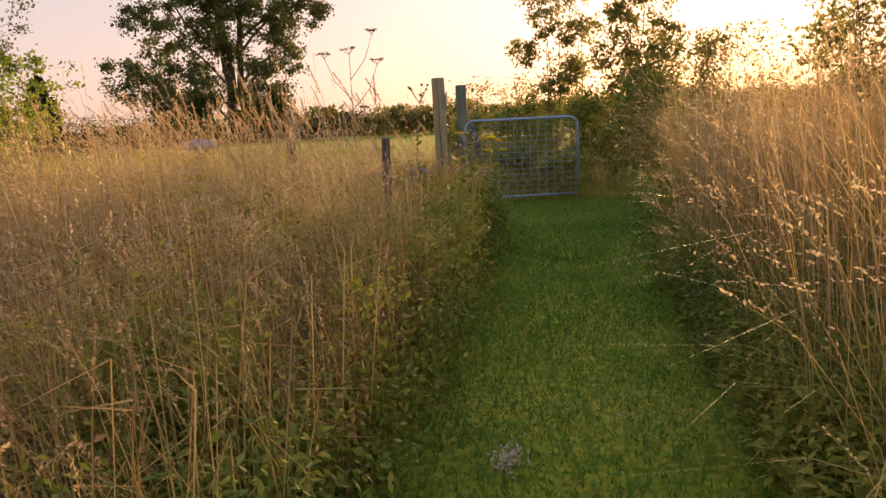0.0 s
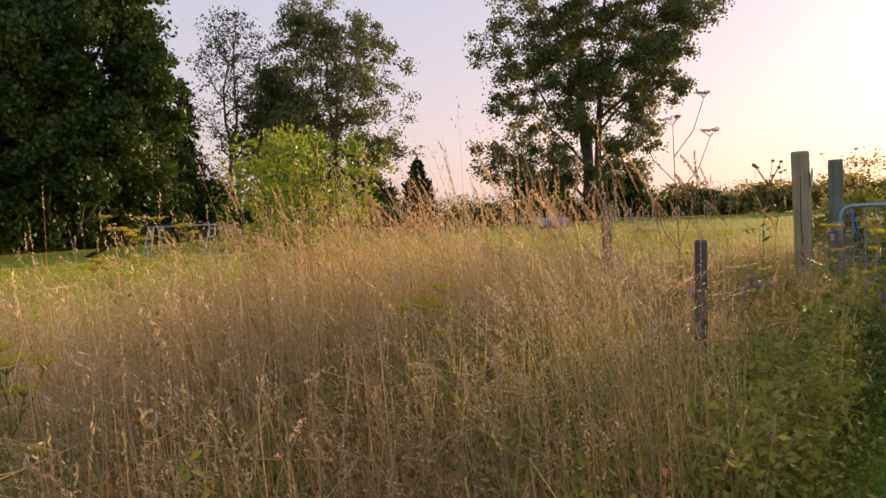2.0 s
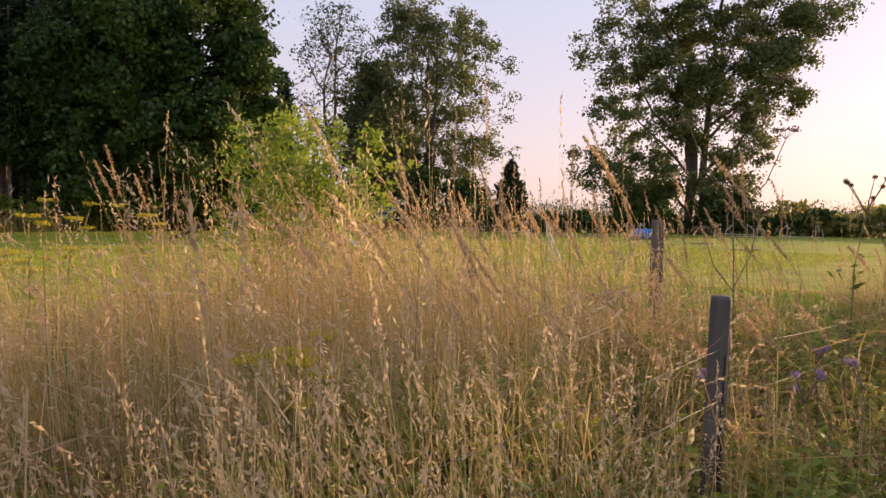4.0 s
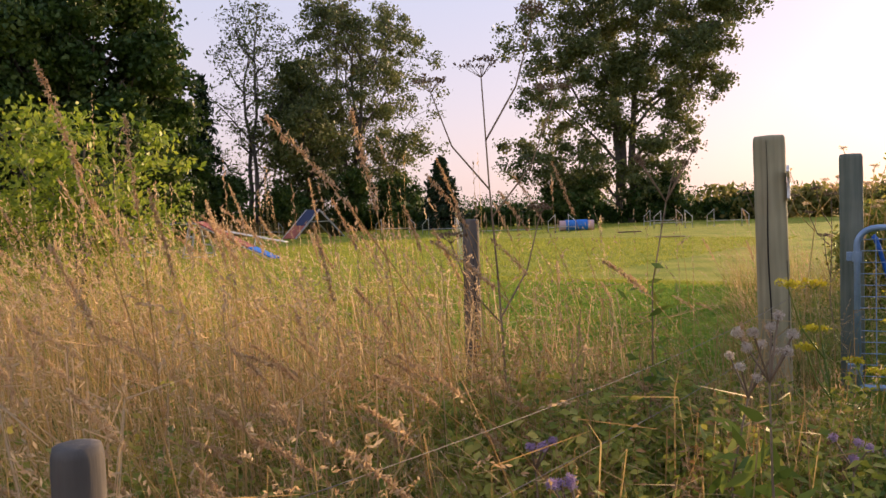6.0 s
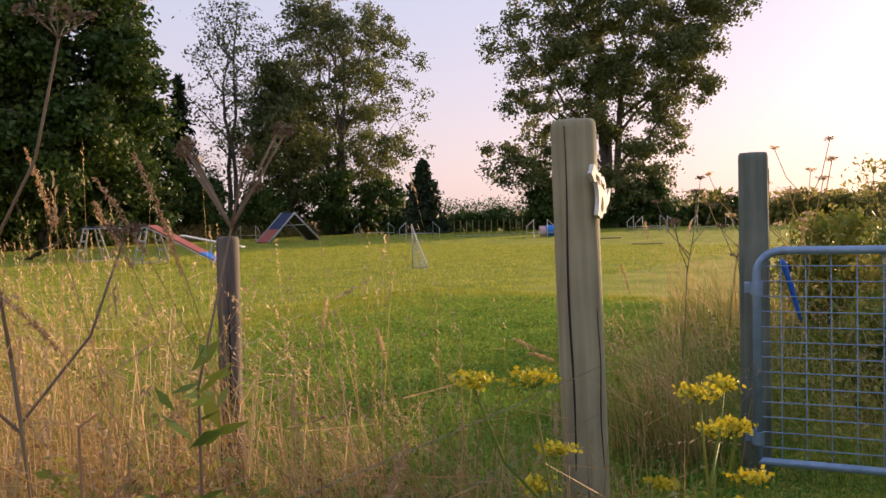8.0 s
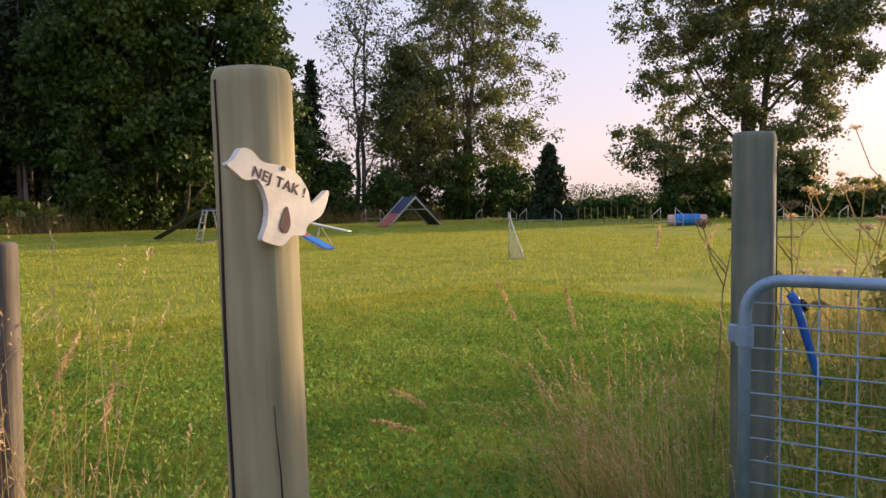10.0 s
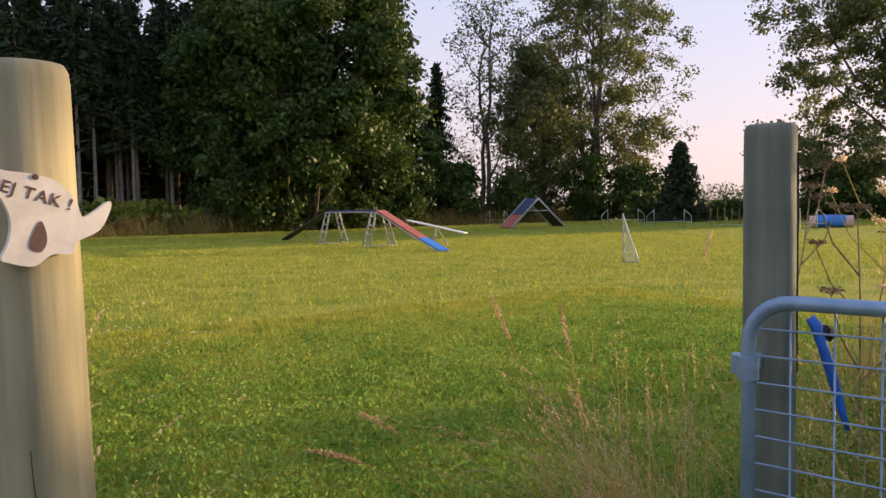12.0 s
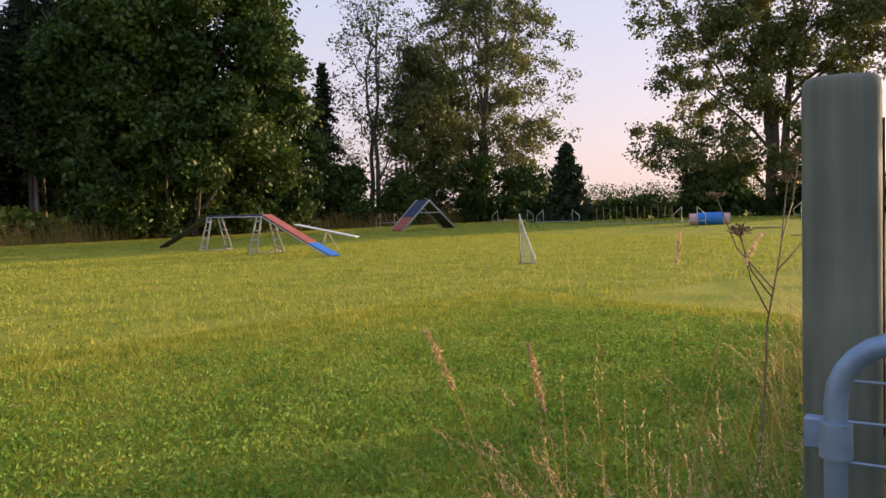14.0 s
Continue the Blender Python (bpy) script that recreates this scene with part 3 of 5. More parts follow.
def make_tree(loc, H, spread, base, lobes, leaf, clumps, per_clump, leaf_size, clump, label, seed, stems=1, prof=0.6, trunk_r=0.25, bark=None, ratio=0.6, name="tree", cat="tree", group="", droop=0.0):
    """Trunks fork into limbs that reach into the lobes of the crown; twigs end in clumps of leaves."""
    r = np.random.default_rng(seed)
    if isinstance(lobes, int):
        lobes = auto_lobes(r, H, spread, base, lobes, prof)
    segs, C = [], []
    trunks = []
    for k in range(stems):
        a = r.uniform(0, 6.28) + k * 6.28 / stems
        f0 = np.array([math.cos(a), math.sin(a), 0]) * (trunk_r * 1.6 if stems > 1 else 0)
        top = np.array([math.cos(a) * spread * 0.22 * (stems > 1), math.sin(a) * spread * 0.22 * (stems > 1), H * 0.88])
        pts = [f0 * (1 - q / 8) + top * (q / 8) ** 1.15 * np.array([1, 1, 1]) + (r.normal(size=3) * H * 0.008 if q else np.array([0, 0, -0.2])) for q in range(9)]
        for q in range(8):
            segs.append((pts[q], pts[q + 1], trunk_r * (1 - 0.11 * q), trunk_r * (1 - 0.11 * (q + 1))))
        trunks.append(np.array(pts))
    for (x, y, z, rad, rz) in lobes:
        c = np.array([x, y, z])
        tk = trunks[int(np.argmin([np.min(np.linalg.norm(t[:, :2] - c[:2], axis=1)) for t in trunks]))]
        h0 = np.clip((z - 0.75 * np.hypot(x, y) - rz * 0.3) / (H * 0.88), 0.04, 0.85) * 8
        q = int(h0)
        st = tk[q] + (tk[min(8, q + 1)] - tk[q]) * (h0 - q)
        mid = (st + c) / 2 + np.array([0, 0, -0.08 * np.linalg.norm(c - st)]) + r.normal(size=3) * rad * 0.1
        limb = [st, (st + mid) / 2 + r.normal(size=3) * rad * 0.05, mid, (mid + c) / 2 + r.normal(size=3) * rad * 0.06, c, c + (c - mid) * 0.5]
        lr = trunk_r * 0.36
        for k in range(5):
            segs.append((limb[k], limb[k + 1], lr * (1 - 0.17 * k), lr * (0.83 - 0.17 * k)))
        L = np.array(limb)
        for k in range(clumps):
            d = unit(r.normal(size=3))
            p = c + d * np.array([rad, rad, rz]) * r.uniform(0.25, 1.05) ** 0.5
            if p[2] < 0.15:
                continue
            b = L[int(np.argmin(np.linalg.norm(L[1:] - p, axis=1))) + 1]
            m = (b + p) / 2 + r.normal(size=3) * rad * 0.08
            segs += [(b, m, lr * 0.22, lr * 0.13), (m, p, lr * 0.13, lr * 0.04)]
            n = int(per_clump * r.uniform(0.3, 1.7))
            C.append(p + r.normal(size=(n, 3)) * clump * r.uniform(0.6, 1.3) * np.array([1, 1, 0.7]))
            n2 = n // 3
            C.append(b + (p - b) * r.uniform(0.3, 1, (n2, 1)) + r.normal(size=(n2, 3)) * clump * 0.6)
    root = thing(name, loc, label, cat, group)
    child("trunk", quick_mesh("trunk", *tubes(segs, 6), bark or M_BARK, True), root)
    C = np.concatenate(C)
    C = C[C[:, 2] > 0.05]
    child("crown", quick_mesh("crown", *leaves(C, np.full(len(C), leaf_size), ratio, droop, r), leaf), root)
    return root


def billows(seed, R, zc, Rz, n):
    """Many rounded boughs over the outside of a crown."""
    r = np.random.default_rng(seed)
    out = []
    for i in range(n):
        u = 1 - 2 * (i + 0.5) / n
        w = math.sqrt(1 - u * u) if u > -0.3 else max(0.85, math.sqrt(1 - u * u))
        k = r.uniform(0.68, 1.12)
        rad = r.uniform(1.4, 2.5)
        out.append((math.cos(i * 2.4) * w * (R - rad * 0.7) * k, math.sin(i * 2.4) * w * (R - rad * 0.7) * k, max(rad + 0.9, zc + u * (Rz - rad * 0.6) * k), rad, rad * r.uniform(0.7, 0.95)))
    return out + [(0, 0, zc, R * 0.5, Rz * 0.6)]


# the tall tree by the field: a wide fan of limbs, an overhanging low lobe, a gap in the middle
make_tree((53.5, 25.5, 0), 25, 10.5, 0.1, [(x * 0.87, y * 0.87, z, w, h) for x, y, z, w, h in (
    (-4.2, 7.0, 5.2, 3.2, 2.0), (-2.0, 5.2, 9.5, 3.6, 2.6), (-3.0, 6.8, 14.0, 3.6, 2.8), (-1.5, 4.6, 18.5, 3.6, 3.0), (0.0, 1.6, 22.0, 3.6, 2.6),
    (1.0, -3.0, 21.5, 3.6, 2.6), (2.5, -6.0, 17.8, 3.4, 2.2), (3.4, -8.8, 16.0, 2.6, 1.6), (1.5, -3.8, 14.5, 2.8, 2.4), (2.0, -5.6, 10.2, 3.0, 1.8),
    (1.0, -3.4, 7.0, 2.8, 2.0), (-1.0, 3.0, 5.0, 3.0, 2.4), (0.5, -2.4, 3.4, 2.8, 1.8), (-1.5, 1.8, 12.5, 2.4, 2.2), (0.0, 5.0, 3.0, 3.2, 1.8), (0.3, -0.5, 17.0, 3.0, 2.6), (-0.5, 0.5, 9.0, 2.8, 2.2), (0.5, 3.2, 15.8, 2.6, 2.4), (0.5, -1.2, 11.8, 2.2, 1.8), (1.2, -6.5, 13.0, 2.4, 1.6))],
    M_WILLOW, 34, 96, 0.26, 0.42, "tall airy broadleaf tree with forked trunks by the field", 11, 3, trunk_r=0.40)
make_tree((46.5, 48.1, 0), 20.5, 7.6, 0.24, 21, M_WILLOW, 22, 70, 0.26, 0.40, "tall grey-green tree with open yellowing crown", 12, 3, 0.35, 0.34)
make_tree((36.7, 50.0, 0), 19.0, 4.2, 0.25, 14, M_WILLOW, 26, 10, 0.24, 0.45, "thin half-bare tree with sparse leaves", 13, 2, 0.5, 0.24)
make_tree((40.3, 47.8, 0), 14.0, 4.2, 0.15, 13, M_WILLOW, 28, 42, 0.28, 0.45, "brownish mid-height tree at the field edge", 17, 2, 0.5, 0.26)
make_tree((19.5, 46.0, 0), 19.3, 8.4, 0.10, billows(33, 8.4, 10.4, 8.6, 50), M_OAK, 22, 96, 0.33, 0.42, "broad dense dark green broadleaf tree", 14, 2, 0.28, 0.4)
make_tree((27.0, 49.0, 0), 10.5, 4.0, 0.08, 12, M_OAK, 26, 70, 0.30, 0.45, "dense dark green tree at the wood's edge", 15, 1, 0.35, 0.3)
make_tree((15.5, 50.0, 0), 13.0, 4.2, 0.12, 12, M_OAK, 26, 70, 0.30, 0.45, "dense dark green tree at the wood's edge", 25, 1, 0.35, 0.3)
# undergrowth below the tall ones
for k, (x, y, h, sp) in enumerate([(15.6, 45.6, 3.2, 2.0), (18.2, 45.6, 3.4, 2.0), (20.8, 45.7, 3.6, 2.1), (23.6, 46.0, 3.6, 2.0), (26.8, 46.8, 3.4, 2.0), (33.0, 48.2, 4.6, 2.0), (37.3, 47.0, 3.6, 2.0), (43.3, 45.2, 5.2, 2.4), (47.5, 44.2, 4.6, 2.2), (50.5, 45.5, 3.4, 2.0), (52.0, 29.5, 3.6, 2.6), (55.0, 23.5, 3.6, 2.6)]):
    make_tree((x, y, 0), h, sp, 0.12, 9, M_OAK, 18, 34, 0.28, 0.32, "dark leafy bush below taller trees", 40 + k, 2, 0.3, 0.09, name="bush", cat="bush", group="bushes below the trees")


def spruce_meshes(seed, H, bare, wide):
    r = np.random.default_rng(seed)
    segs = [(np.array([0, 0, H * k / 6 - (0.2 if k == 0 else 0)]), np.array([0, 0, H * (k + 1) / 6]), 0.17 * (1 - k / 6.3), 0.17 * (1 - (k + 1) / 6.3)) for k in range(6)]
    C, A = [], []
    z = H * bare
    while z < H * 0.985:
        f = (z - H * bare) / (H * (1 - bare))
        ln = wide * (1 - f) ** 0.75 * r.uniform(0.75, 1.1) + 0.12
        for q in range(8):
            az = r.uniform(0, 6.28)
            l2 = ln * r.uniform(0.7, 1.1)
            n = int(6 + 10 * (1 - f))
            t = r.uniform(0.15, 1, n)
            sd = r.normal(size=n) * 0.16 * l2 * (1.1 - t)
            x = np.cos(az) * t * l2 - np.sin(az) * sd
            y = np.sin(az) * t * l2 + np.cos(az) * sd
            zz = z - t ** 1.5 * l2 * 0.30 + r.normal(size=n) * 0.06
            C.append(np.stack([x, y, zz], 1))
            segs.append((np.array([0, 0, z]), np.array([np.cos(az) * l2, np.sin(az) * l2, z - l2 * 0.3]), 0.022, 0.006))
        z += H * 0.021
    for q in range(26):
        z, az, l2 = r.uniform(0.02, bare + 0.08) * H, r.uniform(0, 6.28), r.uniform(0.5, 1.5)
        segs.append((np.array([0, 0, z]), np.array([np.cos(az) * l2, np.sin(az) * l2, z - 0.15]), 0.015, 0.005))
    C = np.concatenate(C)
    V, T = leaves(C, np.full(len(C), 0.55), 0.32, 0.5, r)
    V2, T2 = tubes(segs, 5)
    return quick_mesh("trunk", V2, T2, M_BARKP, True), quick_mesh("crown", V, T, M_SPRUCE)


def make_spruces():
    kinds = []
    for s, (H, bare, wide) in enumerate([(17.2, 0.46, 2.5), (18.0, 0.42, 2.6), (16.4, 0.38, 2.5)]):
        kinds.append(spruce_meshes(60 + s, H, bare, wide))
    r = np.random.default_rng(5)
    k = 0
    for row in range(5):
        for i in range(17):
            x = -8 + i * 1.6 + r.uniform(-0.8, 0.8) + row * 0.9
            y = 49.5 + row * 2.6 + r.uniform(-0.8, 0.8) + 0.06 * x
            root = thing("spruce_tree", (x, y, 0), "tall dark spruce in dense forest edge", "tree", "spruces of the forest", rz=r.uniform(0, 360))
            sc = r.uniform(0.86, 1.0)
            root.scale = (sc, sc, sc)
            a, b = kinds[k % 3]
            child("trunk", a, root)
            child("crown", b, root)
            k += 1
    a, b = spruce_meshes(66, 12.5, 0.05, 2.3)
    root = thing("spruce_tree", (32.4, 50.0, 0), "slim dark spruce between broadleaf trees", "tree", "spruces of the forest")
    child("trunk", a, root)
    child("crown", b, root)
    a, b = spruce_meshes(67, 5.7, 0.02, 2.5)
    root = thing("small_spruce", (44.1, 36.3, 0), "small dark bushy spruce on the field's edge", "tree")
    child("trunk", a, root)
    child("crown", b, root)


make_spruces()

# bright bush in the meadow
make_tree((-0.72, 4.95, 0), 2.2, 1.15, 0.12, 26, M_BUSH, 20, 16, 0.055, 0.06, "bright yellow-green leafy bush in tall grass", 21, 4, 0.3, 0.022, name="bush", cat="bush", ratio=0.5)
# saplings beyond the gate
for k, (x, y, h, sp, p) in enumerate([(6.8, -1.1, 3.8, 0.9, 30), (6.0, -2.5, 3.5, 0.9, 30), (7.9, -2.8, 2.6, 1.0, 16), (0.4, -4.4, 2.8, 0.8, 12), (5.6, -3.4, 2.4, 0.9, 14), (9.6, -0.4, 2.1, 0.8, 5), (11.0, -1.6, 4.4, 0.8, 8), (12.9, -3.6, 4.2, 0.8, 8), (11.9, 1.0, 2.1, 0.7, 4), (8.4, -4.6, 2.9, 1.0, 10), (3.2, -4.9, 2.5, 0.8, 8), (1.2, -6.3, 2.8, 0.9, 6), (14.7, 0.4, 2.3, 0.9, 4)]):
    make_tree((x, y, 0), h, sp, 0.12, 11, M_SHRUB, 18, p, 0.075, 0.08, "slender leafy sapling in tall grass beyond the gate", 70 + k, 3, 0.3, 0.018, name="sapling", cat="shrub", group="saplings beyond the gate", ratio=0.5)


# low thicket behind the open gate
for k, (x, y, h, sp) in enumerate([(4.3, -1.5, 1.5, 0.7), (5.0, -0.5, 1.35, 0.7), (3.9, -2.5, 1.7, 0.7), (5.6, 0.4, 1.2, 0.6), (3.4, -0.5, 0.75, 0.5), (2.9, -1.3, 0.65, 0.45)]):
    make_tree((x, y, 0), h, sp, 0.1, 11, M_WEED, 22, 22, 0.06, 0.07, "dense dark low bush behind the open gate", 90 + k, 3, 0.3, 0.014, name="bush", cat="bush", group="thicket behind the gate", ratio=0.5)


# far hedges on the skyline
def hedge(a, b, h, depth, seed, label, leaf=None):
    r = np.random.default_rng(seed)
    a, b = np.array(a, float), np.array(b, float)
    L = np.linalg.norm(b - a)
    n = int(min(L, 70) * 190 * (3.2 if h > 8 else min(1.5, h / 1.6)))
    t = r.uniform(0, 1, n)
    top = h * (0.75 + 0.25 * np.sin(t * L * 0.7 + seed) * np.sin(t * L * 0.23 + 1) + 0.18 * np.sin(t * L * 2.1))
    C = a[None] + (b - a)[None] * t[:, None]
    C = np.stack([C[:, 0], C[:, 1]], 1) + r.normal(size=(n, 2)) * depth * 0.35
    z = top * r.uniform(0, 1, n) ** 0.7
    C = np.column_stack([C, z])
    V, T = leaves(C, np.full(n, 0.44 + h * 0.02), 0.6, 0, r)
    ob = new("hedge", quick_mesh("hedge", V, T, leaf or M_OAK))
    tagged(ob, label, "hedge", kind="stuff")


hedge((44, 41), (60, 16), 1.9, 1.2, 1, "low dark hedge along the field's far side")
hedge((58, 20), (70, -14), 2.6, 2.0, 2, "brownish far hedge on the skyline", M_SHRUB)
hedge((30, 52), (50, 47), 1.4, 1.5, 3, "tangled undergrowth beneath the trees", M_SHRUB)
hedge((140, 150), (260, 20), 6.0, 8, 4, "distant hedge line on the horizon")
# two needle banks added as backdrop, so the gaps between trunks stay dark
hedge((-34, 64), (30, 66), 15.5, 4, 9, "added needle bank for the dark forest interior behind the spruces", M_SPRUCE)
hedge((-34, 60.5), (36, 60.5), 9.0, 2.5, 10, "added lower needle bank for the dark gaps between spruce trunks", M_SPRUCE)
hedge((70, -10), (60, -70), 3.0, 3, 6, "far hedge beyond the meadow", M_SHRUB)
hedge((-26, 47.2), (13, 47.2), 2.2, 1.6, 8, "nettles and brush at the forest's foot", M_WEED)


# ---- agility course ----
def plank_part(name, a, b, width, thick, mat, parent, label=""):
    """A board from a to b, with its width level."""
    a, b = Vector(a), Vector(b)
    d = (b - a).normalized()
    s = d.cross(Vector((0, 0, 1))).normalized()
    u = s.cross(d)
    bm = bmesh.new()
    m = Matrix(((d.x, s.x, u.x, 0), (d.y, s.y, u.y, 0), (d.z, s.z, u.z, 0), (0, 0, 0, 1)))
    m.translation = (a + b) / 2
    bmesh.ops.create_cube(bm, size=1, matrix=m @ Matrix.Diagonal(((b - a).length, width, thick, 1)))
    bmesh.ops.bevel(bm, geom=bm.edges[:], offset=min(thick, width) * 0.2, segments=1, affect='EDGES')
    return part(name, bm, mat, parent, label)


def rod(name, a, b, r, mat, parent, label="", sides=8):
    V, T = tubes([(np.array(a, float), np.array(b, float), r, r)], sides)
    V2, T2 = tubes([(np.array(b, float), np.array(a, float), r, r)], sides)
    return child(name, quick_mesh(name, *merge([(V, T), (V2, T2)]), mat, False), parent, label)


def build_dogwalk():
    root = thing("dog_walk", (12.62, 18.5, 0), "long raised plank walk with red and blue ramps on ladder trestles", "agility obstacle")
    H, y1, y2, y3 = 1.26, 4.0, 8.2, 13.0
    plank_part("ramp_lower", (0, 0, 0.04), (0, y1 * 0.30, H * 0.30), 0.34, 0.05, M_BLUEP, root, "blue painted contact zone")
    plank_part("ramp_upper", (0, y1 * 0.305, H * 0.305), (0, y1, H), 0.34, 0.05, M_RED, root, "faded red ramp board")
    plank_part("walk_board", (0, y1 + .01, H), (0, y2, H), 0.34, 0.05, M_NAVY, root, "dark top board")
    plank_part("back_ramp", (0, y2 + .01, H), (0, y3, 0.04), 0.34, 0.06, M_DARK, root, "dark back ramp board")
    for s in (-0.2, 0.2):
        rod("side_rail", (s, 0.1, 0.0), (s, y1, H - 0.05), 0.022, M_ALU, root)
        rod("side_rail", (s, y1, H - 0.05), (s, y2, H - 0.05), 0.022, M_ALU, root)
    for y in (y1 + 0.15, y2 - 0.25):
        tr = rod("trestle", (-0.62, y, 0.03), (0.62, y, 0.03), 0.025, M_ALU, root, "white tube ladder trestle")
        for sx in (-1, 1):
            for dy in (-0.26, 0.26):
                rod("leg", (sx * 0.5, y + dy, 0.03), (sx * 0.2, y + dy * 0.6, H - 0.05), 0.036, M_ALU, tr)
            for i in range(4):
                f = 0.12 + i * 0.24
                x = sx * (0.5 - 0.3 * f)
                w = 0.26 * (1 - 0.4 * f)
                rod("rung", (x, y - w, H * f), (x, y + w, H * f), 0.03, M_ALU, tr)
    seesaw = thing("seesaw", (14.3, 21.6, 0), "narrow white seesaw board on a low stand", "agility obstacle")
    plank_part("board", (-0.55, 1.0, 0.9), (0.55, -1.0, 0.45), 0.30, 0.04, M_ALU, seesaw)
    for s in (-0.2, 0.2):
        rod("leg", (s - 0.15, s, 0), (0, 0, 0.68), 0.02, M_ALU, seesaw)
        rod("leg", (s + 0.15, -s, 0), (0, 0, 0.68), 0.02, M_ALU, seesaw)


def build_aframe():
    root = thing("a_frame", (27.9, 35.0, 0), "steep A-frame ramp, blue above red, white edges", "agility obstacle")
    S, H, W = 4.1, 1.75, 1.1
    pk = S / 2
    plank_part("panel_lower", (0, W / 2, 0.04), (pk * .45, W / 2, H * .45), W, 0.05, M_RED, root, "faded red contact zone")
    plank_part("panel_upper", (pk * .455, W / 2, H * .455), (pk, W / 2, H), W, 0.05, M_NAVY, root, "dark blue upper panel")
    plank_part("back_panel", (pk + .02, W / 2, H), (S, W / 2, 0.04), W, 0.05, M_DARK, root, "dark back panel")
    for y in (-0.03, W + 0.03):
        rod("edge_rail", (0, y, 0.02), (pk, y, H), 0.06, M_ALU, root)
        rod("edge_rail", (pk, y, H), (S, y, 0.02), 0.06, M_ALU, root)
        rod("cross_brace", (pk * .62, y, H * .58), (S - pk * .62, y, H * .58), 0.03, M_ALU, root)


def build_jump(loc, rz, width=1.2, winged=True, label="white wing jump with a low pole"):
    root = thing("jump", (*loc, 0), label, "agility obstacle", "jumps on the course", rz=rz)
    for s in (-1, 1):
        x = s * width / 2
        rod("upright", (x, 0, 0), (x, 0, 1.0), 0.022, M_ALU, root)
        rod("foot", (x, -0.25, 0.02), (x, 0.25, 0.02), 0.02, M_ALU, root)
        if winged:
            rod("wing_post", (x + s * 0.38, 0, 0), (x + s * 0.38, 0, 0.62), 0.02, M_ALU, root)
            rod("wing_rail", (x, 0, 0.98), (x + s * 0.38, 0, 0.62), 0.018, M_ALU, root)
            rod("wing_rail", (x, 0, 0.3), (x + s * 0.38, 0, 0.3), 0.018, M_ALU, root)
    rod("pole", (-width / 2, 0.03, 0.32), (width / 2, 0.03, 0.32), 0.022, M_ALU, root)


def build_weave():
    root = thing("weave_poles", (37.7, 28.7, 0), "row of twelve pale weave poles on a base bar", "agility obstacle")
    d = np.array([2.4, -3.6, 0])
    rod("base_bar", (0, 0, 0.02), tuple(d + [0, 0, 0.02]), 0.02, M_ALU, root)
    for i in range(12):
        p = d * i / 11
        rod("pole", (p[0], p[1], 0), (p[0], p[1], 1.0), 0.024, M_POLE, root)


def build_tunnel():
    root = thing("tunnel", (35.7, 21.8, 0), "ribbed fabric tunnel, blue with faded pink ends", "agility obstacle")
    d = np.array([1.6, -2.2, 0.0])
    u = d / np.linalg.norm(d)
    side = np.array([-u[1], u[0], 0])

    def piece(name, a, b, mat, label, rad):
        V, n = [], 20
        rings = max(4, int((b - a) / 0.055))
        for i in range(rings + 1):
            s = a + (b - a) * i / rings
            rr = rad * (1 - 0.05 * (i % 2))
            for k in range(n):
                t = 2 * math.pi * k / n
                V.append(u * s + side * math.cos(t) * rr + np.array([0, 0, rad + math.sin(t) * rr]))
        T = []
        for i in range(rings):
            for k in range(n):
                p, q = i * n + k, i * n + (k + 1) % n
                T += [[p, q, q + n], [p, q + n, p + n]]
        child(name, quick_mesh(name, V, T, mat, True), root, label)
    piece("end_section", 0.45, 0.8, M_PINK, "faded pink fabric", 0.30)
    piece("middle_section", 0.8, 2.05, M_BLUEP, "blue ribbed fabric", 0.32)
    piece("end_section", 2.05, 2.4, M_PINK, "faded pink fabric", 0.30)


def build_net_wing():
    root = thing("wing_panel", (13.25, 11.75, 0), "white triangular wing panel with netting standing on lawn", "agility obstacle", rz=-97)
    w, h = 0.56, 1.13
    rod("upright", (0, 0, 0), (0, 0, h), 0.016, M_ALU, root)
    rod("base_tube", (0, 0, 0.02), (w, 0, 0.02), 0.014, M_ALU, root)
    pts = [(0, 0, h), (w * .25, 0, h * .72), (w * .55, 0, h * .45), (w * .85, 0, h * .2), (w, 0, 0.02)]
    V, T = sweep(pts, [0.014] * len(pts), 8)
    child("sloping_tube", quick_mesh("sloping_tube", V, T, M_ALU), root)
    segs = []
    for i in range(1, 14):
        x = w * i / 14
        top = np.interp(x, [p[0] for p in pts], [p[2] for p in pts])
        segs.append(((x, 0, 0.02), (x, 0, top), 0.0035, 0.0035))
    for i in range(1, 26):
        z = h * i / 26
        xr = np.interp(-z, [-p[2] for p in pts], [p[0] for p in pts])
        segs.append(((0, 0, z), (xr, 0, z), 0.0035, 0.0035))
    V, T = tubes(segs, 4)
    child("netting", quick_mesh("netting", V, T, M_NET), root, "pale netting")


build_dogwalk()
build_aframe()
build_weave()
build_tunnel()
build_net_wing()
build_jump((33.6, 28.2), -46, 1.6)
build_jump((36.6, 34.6), -50, 1.9)
build_jump((33.25, 19.75), -54, 0.7)
build_jump((33.4, 43.8), -80, 1.4)
build_jump((38.3, 15.6), -60, 1.3)
build_jump((40.8, 13.4), -60, 1.5)
build_jump((44.0, 18.5), -62, 1.6)
for k, (x, y, rz) in enumerate([(32.4, 15.5, -50), (26.3, 11.0, -60)]):
    root = thing("ground_pole", (x, y, 0), "pale pole lying on the lawn", "pole", "poles on the lawn", rz=rz)
    rod("pole", (-0.6, 0, 0.03), (0.6, 0, 0.03), 0.03, M_POLE, root)


